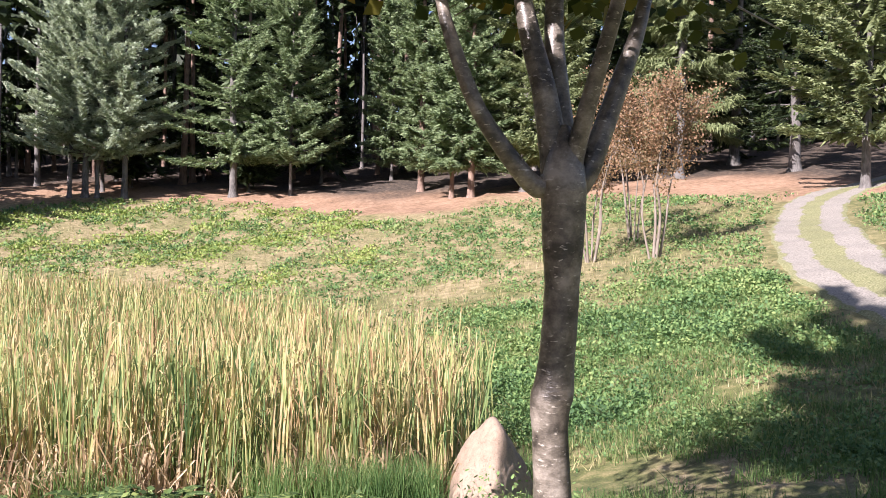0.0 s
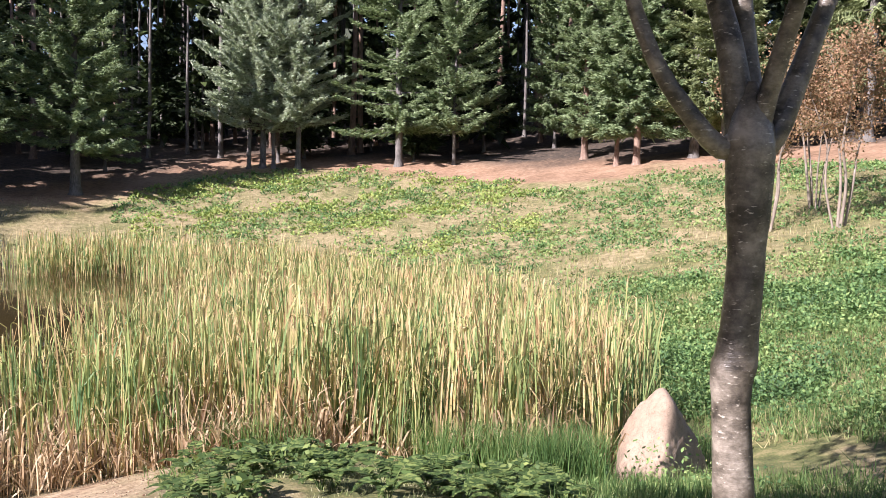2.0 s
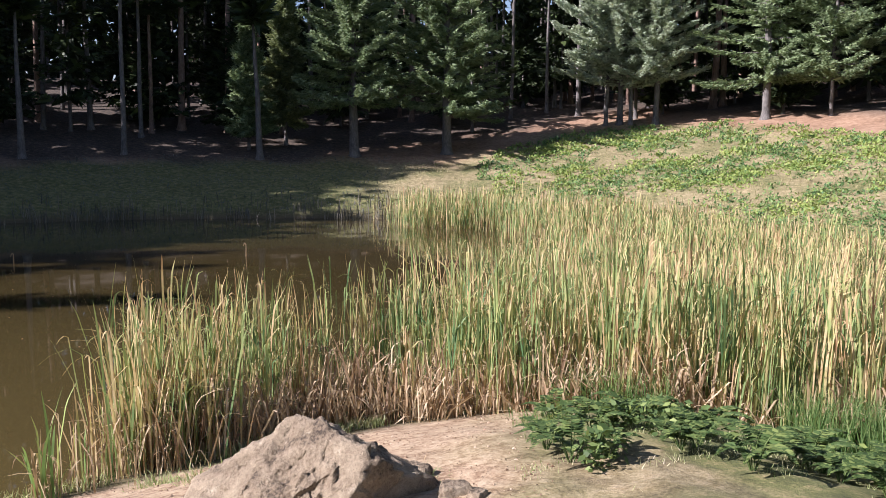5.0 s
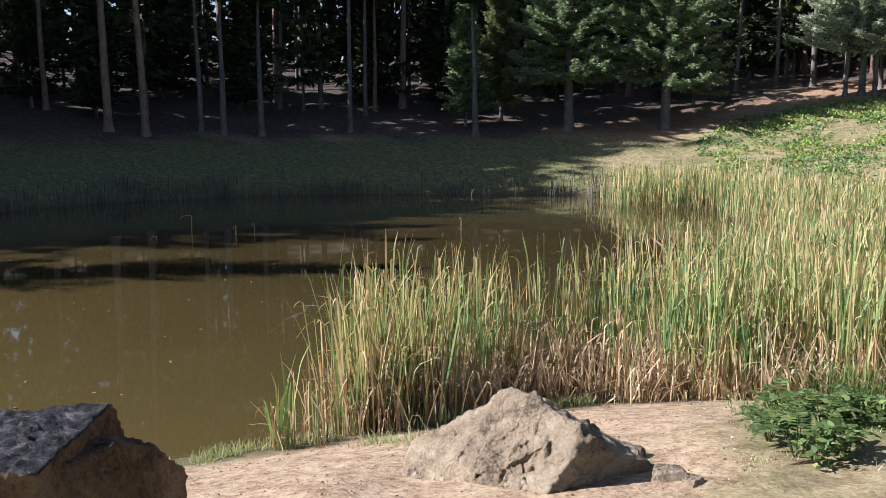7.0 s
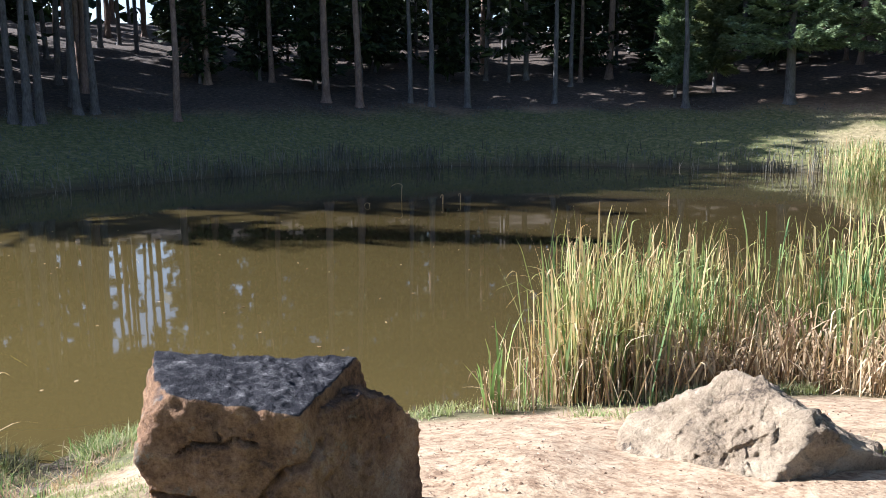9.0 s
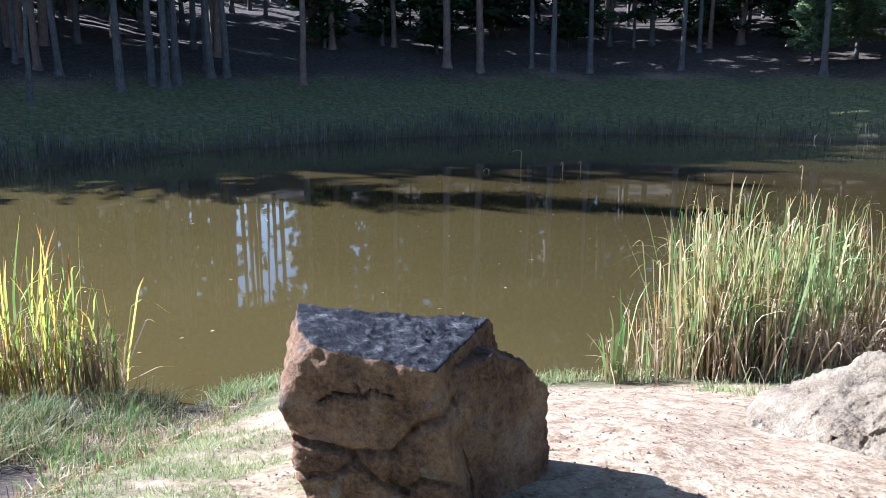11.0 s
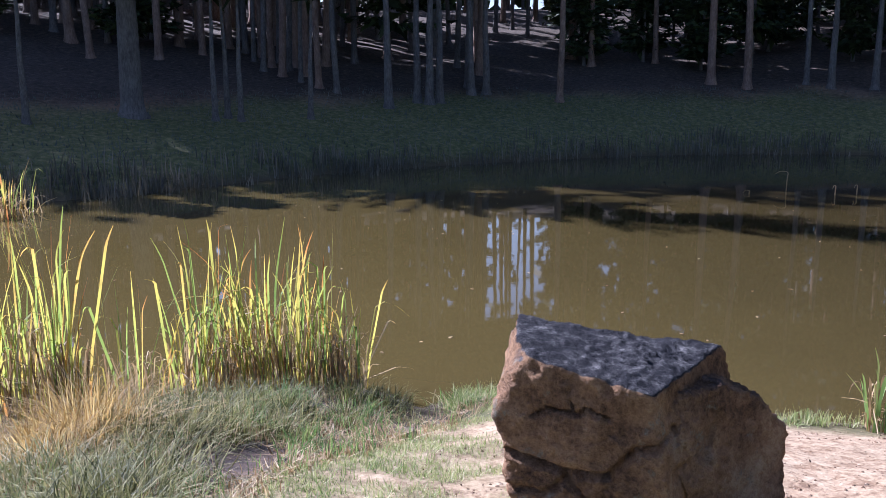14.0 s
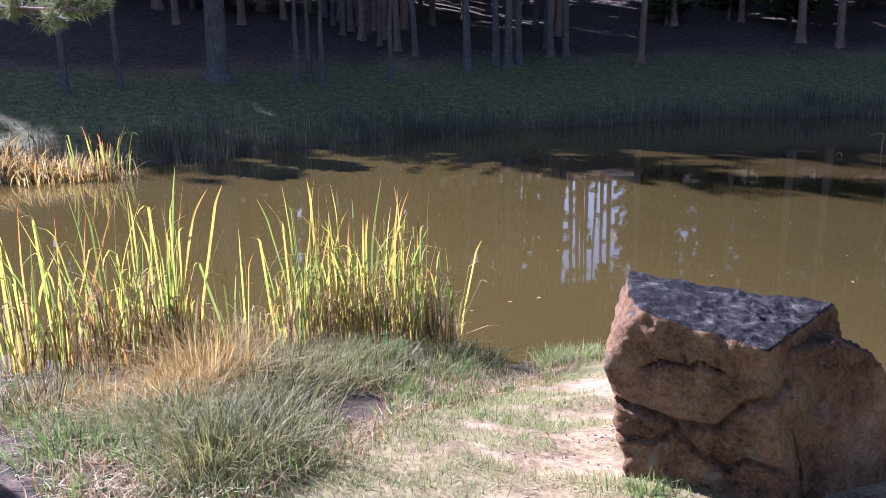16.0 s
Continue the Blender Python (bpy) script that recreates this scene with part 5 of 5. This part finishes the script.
M_RUSH = foliage("rush", [(0.1, (0.04, 0.05, 0.018)), (0.5, (0.19, 0.2, 0.075)), (0.9, (0.5, 0.46, 0.22))], 0.34, 0.3, 2.0)
M_GOLD = foliage("golden_grass", [(0.1, (0.26, 0.16, 0.05)), (0.5, (0.45, 0.32, 0.13)), (0.9, (0.62, 0.5, 0.26))], 0.55, 0.3, 2.0)
for i, (bb, dd, cc, hh, mm, sp) in enumerate(((84.6, 6.15, 420, 0.2, M_GRASS, 0.14), (109.8, 4.7, 1300, 0.5, M_GOLD, 0.16), (112.6, 4.3, 700, 0.36, M_GOLD, 0.14), (97.2, 5.6, 500, 0.32, M_GRASS, 0.1), (100.2, 5.0, 400, 0.26, M_GRASS, 0.1), (108.6, 3.3, 1500, 0.33, M_RUSH, 0.2), (111.6, 3.2, 1100, 0.3, M_RUSH, 0.18), (106.2, 3.8, 900, 0.34, M_RUSH, 0.18),
                                              (111, 4.6, 700, 0.3, M_RUSH, 0.2),
                                              (105.4, 4.6, 1100, 0.34, M_RUSH, 0.2),
                                              (102.5, 4.7, 900, 0.34, M_RUSH, 0.18),
                                              (98.5, 4.9, 800, 0.3, M_RUSH, 0.17),
                                              (97.4, 5.5, 700, 0.3, M_RUSH, 0.15),
                                              (99.6, 5.5, 700, 0.32, M_RUSH, 0.15),
                                              (113.2, 3.75, 1000, 0.32, M_HAY, 0.2),
                                              (110, 3.9, 800, 0.26, M_RUSH, 0.18),
                                              (107.6, 4.4, 700, 0.28, M_RUSH, 0.18),
                                              (116.5, 3.9, 700, 0.26, M_HAY, 0.2),
                                              (119.5, 3.7, 800, 0.24, M_GRASS, 0.2),
                                              (117.5, 4.6, 800, 0.34, M_GOLD, 0.2),
                                              (96.3, 4.6, 300, 0.2, M_GRASS, 0.1),
                                              (93.2, 5.5, 350, 0.2, M_RUSH, 0.12),
                                              (108.4, 5.4, 800, 0.32, M_HAY, 0.16),
                                              (103.5, 5.5, 700, 0.34, M_RUSH, 0.18),
                                              (121, 4.5, 700, 0.34, M_RUSH, 0.2),
                                              (91.8, 5.75, 300, 0.2, M_GRASS, 0.12), (90.3, 6.15, 500, 0.24, M_RUSH, 0.16), (92.6, 6.25, 500, 0.26, M_RUSH, 0.16), (88.6, 5.75, 260, 0.14, M_HAY, 0.14), (-3.6, 7.0, 420, 0.24, M_GRASS, 0.16), (-9.4, 7.1, 300, 0.2, M_GRASS, 0.14),
                                              (35.2, 4.5, 420, 0.11, M_GRASS, 0.16), (33.0, 4.6, 360, 0.1, M_LAWN, 0.16), (36.5, 4.2, 300, 0.08, M_LAWN, 0.14), (47.5, 5.6, 420, 0.12, M_LAWN, 0.16), (50.5, 5.9, 380, 0.12, M_LAWN, 0.14), (63.0, 6.2, 300, 0.12, M_LAWN, 0.12), (69.0, 6.25, 300, 0.12, M_LAWN, 0.12), (80.0, 2.8, 220, 0.13, M_GRASS, 0.08), (24.5, 6.5, 320, 0.2, M_GRASS, 0.18))):
    label = {M_GRASS: "tuft of fresh green grass on the bank", M_LAWN: "short pale grass tuft on the sandy bank", M_RUSH: "dark grey-green rush tussock at the water", M_GOLD: "golden dry grass tussock at the water", M_HAY: "bleached dry grass tuft on the bank"}[mm]
    tussock(bb, dd, int(cc * 0.75), hh * (1.0 if mm is M_GOLD else 0.85), 300 + i, mm, label, sp * 0.65, 0.0055)
for i in range(5):
    tussock(115.2 + 1.5 * i, 19.0 + 0.3 * i, 260, 0.6, 330 + i, M_GOLD, "sunlit golden tussock off the far bank", 0.45, 0.025)

M_FERN = foliage("fern_leaf", [(0.1, (0.035, 0.065, 0.02)), (0.5, (0.09, 0.15, 0.045)), (0.9, (0.26, 0.32, 0.1))], 0.3, 0.3, 2.0)


def fern(bearing, dist, seed, size=0.45, fronds=9):
    g = np.random.default_rng(seed)
    x, y = polar(bearing, dist)
    t = thing("fern", x, y, gz1(x, y), "green bracken fern on the bank", "fern", "ferns on the bank")
    parts, ribs = [], []
    for i in range(fronds):
        a = 2 * np.pi * i / fronds + g.uniform(-0.4, 0.4)
        ln = size * g.uniform(0.7, 1.15)
        o = np.array([np.cos(a), np.sin(a), 0])
        q = spline([(0, 0, -0.03), o * ln * 0.3 + (0, 0, ln * 0.5), o * ln * 0.75 + (0, 0, ln * 0.62), o * ln * 1.1 + (0, 0, ln * 0.5)], 26)
        ribs.append(tube(q[::3], np.linspace(0.004, 0.0015, 9), 3))
        sd = np.array([-np.sin(a), np.cos(a), 0])
        s = np.linspace(0, 1, 26)[7:]
        for sg in (-1, 1):
            d = (sd * sg + o * 0.35 + (0, 0, 0.1)) * (ln * 0.34 * (1.05 - s))[:, None]
            parts.append(leaves(q[7:], d, 0.022 + 0.03 * (1 - s), g, 0.85))
    raw("foliage", *joined(parts), M_FERN, t)
    raw("stem", *joined(ribs), M_FERN, t)


g = np.random.default_rng(40)
for i in range(30):
    fern(g.uniform(-1, 26), g.uniform(4.6, 6.3), 400 + i, g.uniform(0.16, 0.3), int(g.integers(6, 10)))
p = polar(g.uniform(-0.5, 25, 850), g.uniform(4.5, 6.6, 850))
p = p[lumps(p[:, 0], p[:, 1], 0.4, 3.0) > 0.2]
herbs("bramble", p, 0.17, 0.06, 9, M_FERN, "low leafy brambles and nettles on the bank", 41)

# ---- small things on soil and water ----
for i, (bb, dd, s) in enumerate(((33.4, 4.75, 0.09), (30.6, 4.3, 0.08), (29.0, 4.2, 0.05), (88.8, 5.2, 0.07), (36.0, 4.2, 0.04))):
    x, y = polar(bb, dd)
    rock("stone", x, y, gz1(x, y) + s * 0.2, 40.0 * i, [((0, 0, 1), s * 0.5), ((1, 0.3, 0.3), s), ((-1, 0.2, 0.3), s), ((0, 1, 0.4), s * 0.8), ((0.2, -1, 0.4), s * 0.8), ((0, 0, -1), s * 0.5)], "small half-buried stone on the sandy bank", M_GREY, 0.004, i * 2.0, 3)
g = np.random.default_rng(50)
p = polar(g.uniform(24, 90, 9000), g.uniform(2.6, 7.5, 9000))
p = p[signed(shore, p[:, 0], p[:, 1]) > 0.1][:1800]
q = on_ground(p, 0.006)
d = g.normal(size=q.shape) * (1, 1, 0.25)
d *= (g.uniform(0.006, 0.02, len(q)) / np.linalg.norm(d, axis=1))[:, None]
M_CHIP = foliage("litter", [(0.1, (0.06, 0.035, 0.02)), (0.6, (0.2, 0.12, 0.07)), (0.95, (0.45, 0.34, 0.23))], 0.0, 0.0)
c = polar(g.uniform(24, 90, 6000), g.uniform(2.6, 7.5, 6000))
c = c[(signed(shore, c[:, 0], c[:, 1]) > 0.1) & (lumps(c[:, 0], c[:, 1], 0.3, 2.0) > -0.1)][:1800]
cs = 0.003 + 0.011 * g.uniform(0, 1, len(c)) ** 3
knob = np.array([(1, 0, 0), (0, 1, 0), (-1, 0, 0), (0, -1, 0), (0, 0, 0.8), (0, 0, -0.8)])
cv = on_ground(c, 0.002)[:, None] + knob[None] * (cs[:, None] * g.uniform(0.6, 1.3, (len(c), 6)))[..., None]
cf = np.array([(0, 1, 4), (1, 2, 4), (2, 3, 4), (3, 0, 4), (1, 0, 5), (2, 1, 5), (3, 2, 5), (0, 3, 5)])
M_CLOD = foliage("soil_clod", [(0.1, (0.14, 0.085, 0.05)), (0.6, (0.33, 0.225, 0.145)), (0.95, (0.5, 0.39, 0.28))], 0.0, 0.0)
tagged(raw("soil_crumbs", cv, (cf[None] + 6 * np.arange(len(c))[:, None, None]).reshape(-1, 3), M_CLOD), "crumbs and clods of dry sandy soil", "soil", kind="stuff")
tagged(raw("litter", *leaves(q, d, 0.012, g, 0.8), M_CHIP), "dry leaf and bark crumbs on the bare soil", "litter", kind="stuff")
p = polar(g.uniform(45, 112, 120), g.uniform(7.2, 22, 120))
p = p[signed(shore, p[:, 0], p[:, 1]) < -0.4]
q = np.c_[p, np.full(len(p), 0.005)]
d = g.normal(size=q.shape) * (1, 1, 0.05)
d *= (g.uniform(0.03, 0.07, len(q)) / np.linalg.norm(d, axis=1))[:, None]
tagged(raw("floating_leaves", *leaves(q, d, 0.03, g, 0.97), M_STRAW), "small pale leaves floating on the pond", "leaves", kind="stuff")
for bb, dd, h, nod in ((63.4, 21.6, 0.42, 0.2), (65.6, 20.6, 0.06, 0.1), (60.6, 21.0, 0.2, 0.04), (59.4, 21.3, 0.2, 0.04), (45.5, 21.0, 0.3, 0.04)):
    x, y = polar(bb, dd)
    t = thing("dead_stalk", x, y, 0.0, "bleached dead stalk standing in the pond", "stalk", "stalks in the water")
    q = spline([(0, 0, -0.3), (0.01, 0, h * 0.6), (-0.02, 0.02, h), (-nod * 0.6, -nod * 0.5, h + 0.02), (-nod, -nod, h - 0.05)], 14)
    raw("stalk", *tube(q, np.linspace(0.016, 0.006, 14), 6), M_STRAW, t)

# pine bough hanging in from a tree beside the water
PX, PY = polar(131.0, 5.6)
over = thing("pine_tree", PX, PY, gz1(PX, PY), "tall pine at the water with a low sunlit bough", "tree")
crown, limbs = conifer_crown(19.0, 4.1, 8.9, 93, whorls=13, per=8, twigs=40, droop=0.0, tipup=0.2, hang=0.1, length=0.6, width=0.3, bottom=0.95, power=0.45, dense=4.0, core_count=40)
trunk_mesh(18.6, 0.15, M_PINEBARK, over, 0.0, 91, 12, limbs)
raw("crown", *crown, M_SPRUCE, over)
tip = polar(116.2, 3.4) - np.array([PX, PY])
hz = 2.56 - gz1(PX, PY)
bough = spline([(0, 0, hz + 0.35), (tip[0] * 0.4, tip[1] * 0.4, hz + 0.25), (tip[0] * 0.75, tip[1] * 0.75, hz + 0.1), (tip[0], tip[1], hz + 0.06)], 30)
raw("bough", *tube(bough, np.linspace(0.03, 0.006, 30), 6), M_PINEBARK, over, smooth_shade=True)
g = np.random.default_rng(92)
parts, sub = [], []
for i in range(12, 30):
    for j in range(2):
        d = (bough[29] - bough[12]) * 0.08 + g.normal(0, 0.06, 3)
        q = spline([bough[i], bough[i] + d * 0.6, bough[i] + d + (0, 0, 0.02)], 7)
        sub.append(tube(q, np.linspace(0.006, 0.003, 7), 4))
        for c in q[2:]:
            dd = g.normal(size=(26, 3)) * 0.55 + d / np.linalg.norm(d) * 0.8
            parts.append(leaves(c + g.normal(0, 0.008, (26, 3)), dd / np.linalg.norm(dd, axis=1)[:, None] * g.uniform(0.03, 0.055, 26)[:, None], 0.0035, g, spike=True))
raw("needle_spray", *joined(parts), M_OLIVE, over)
raw("side_shoot", *joined(sub), M_PINEBARK, over)
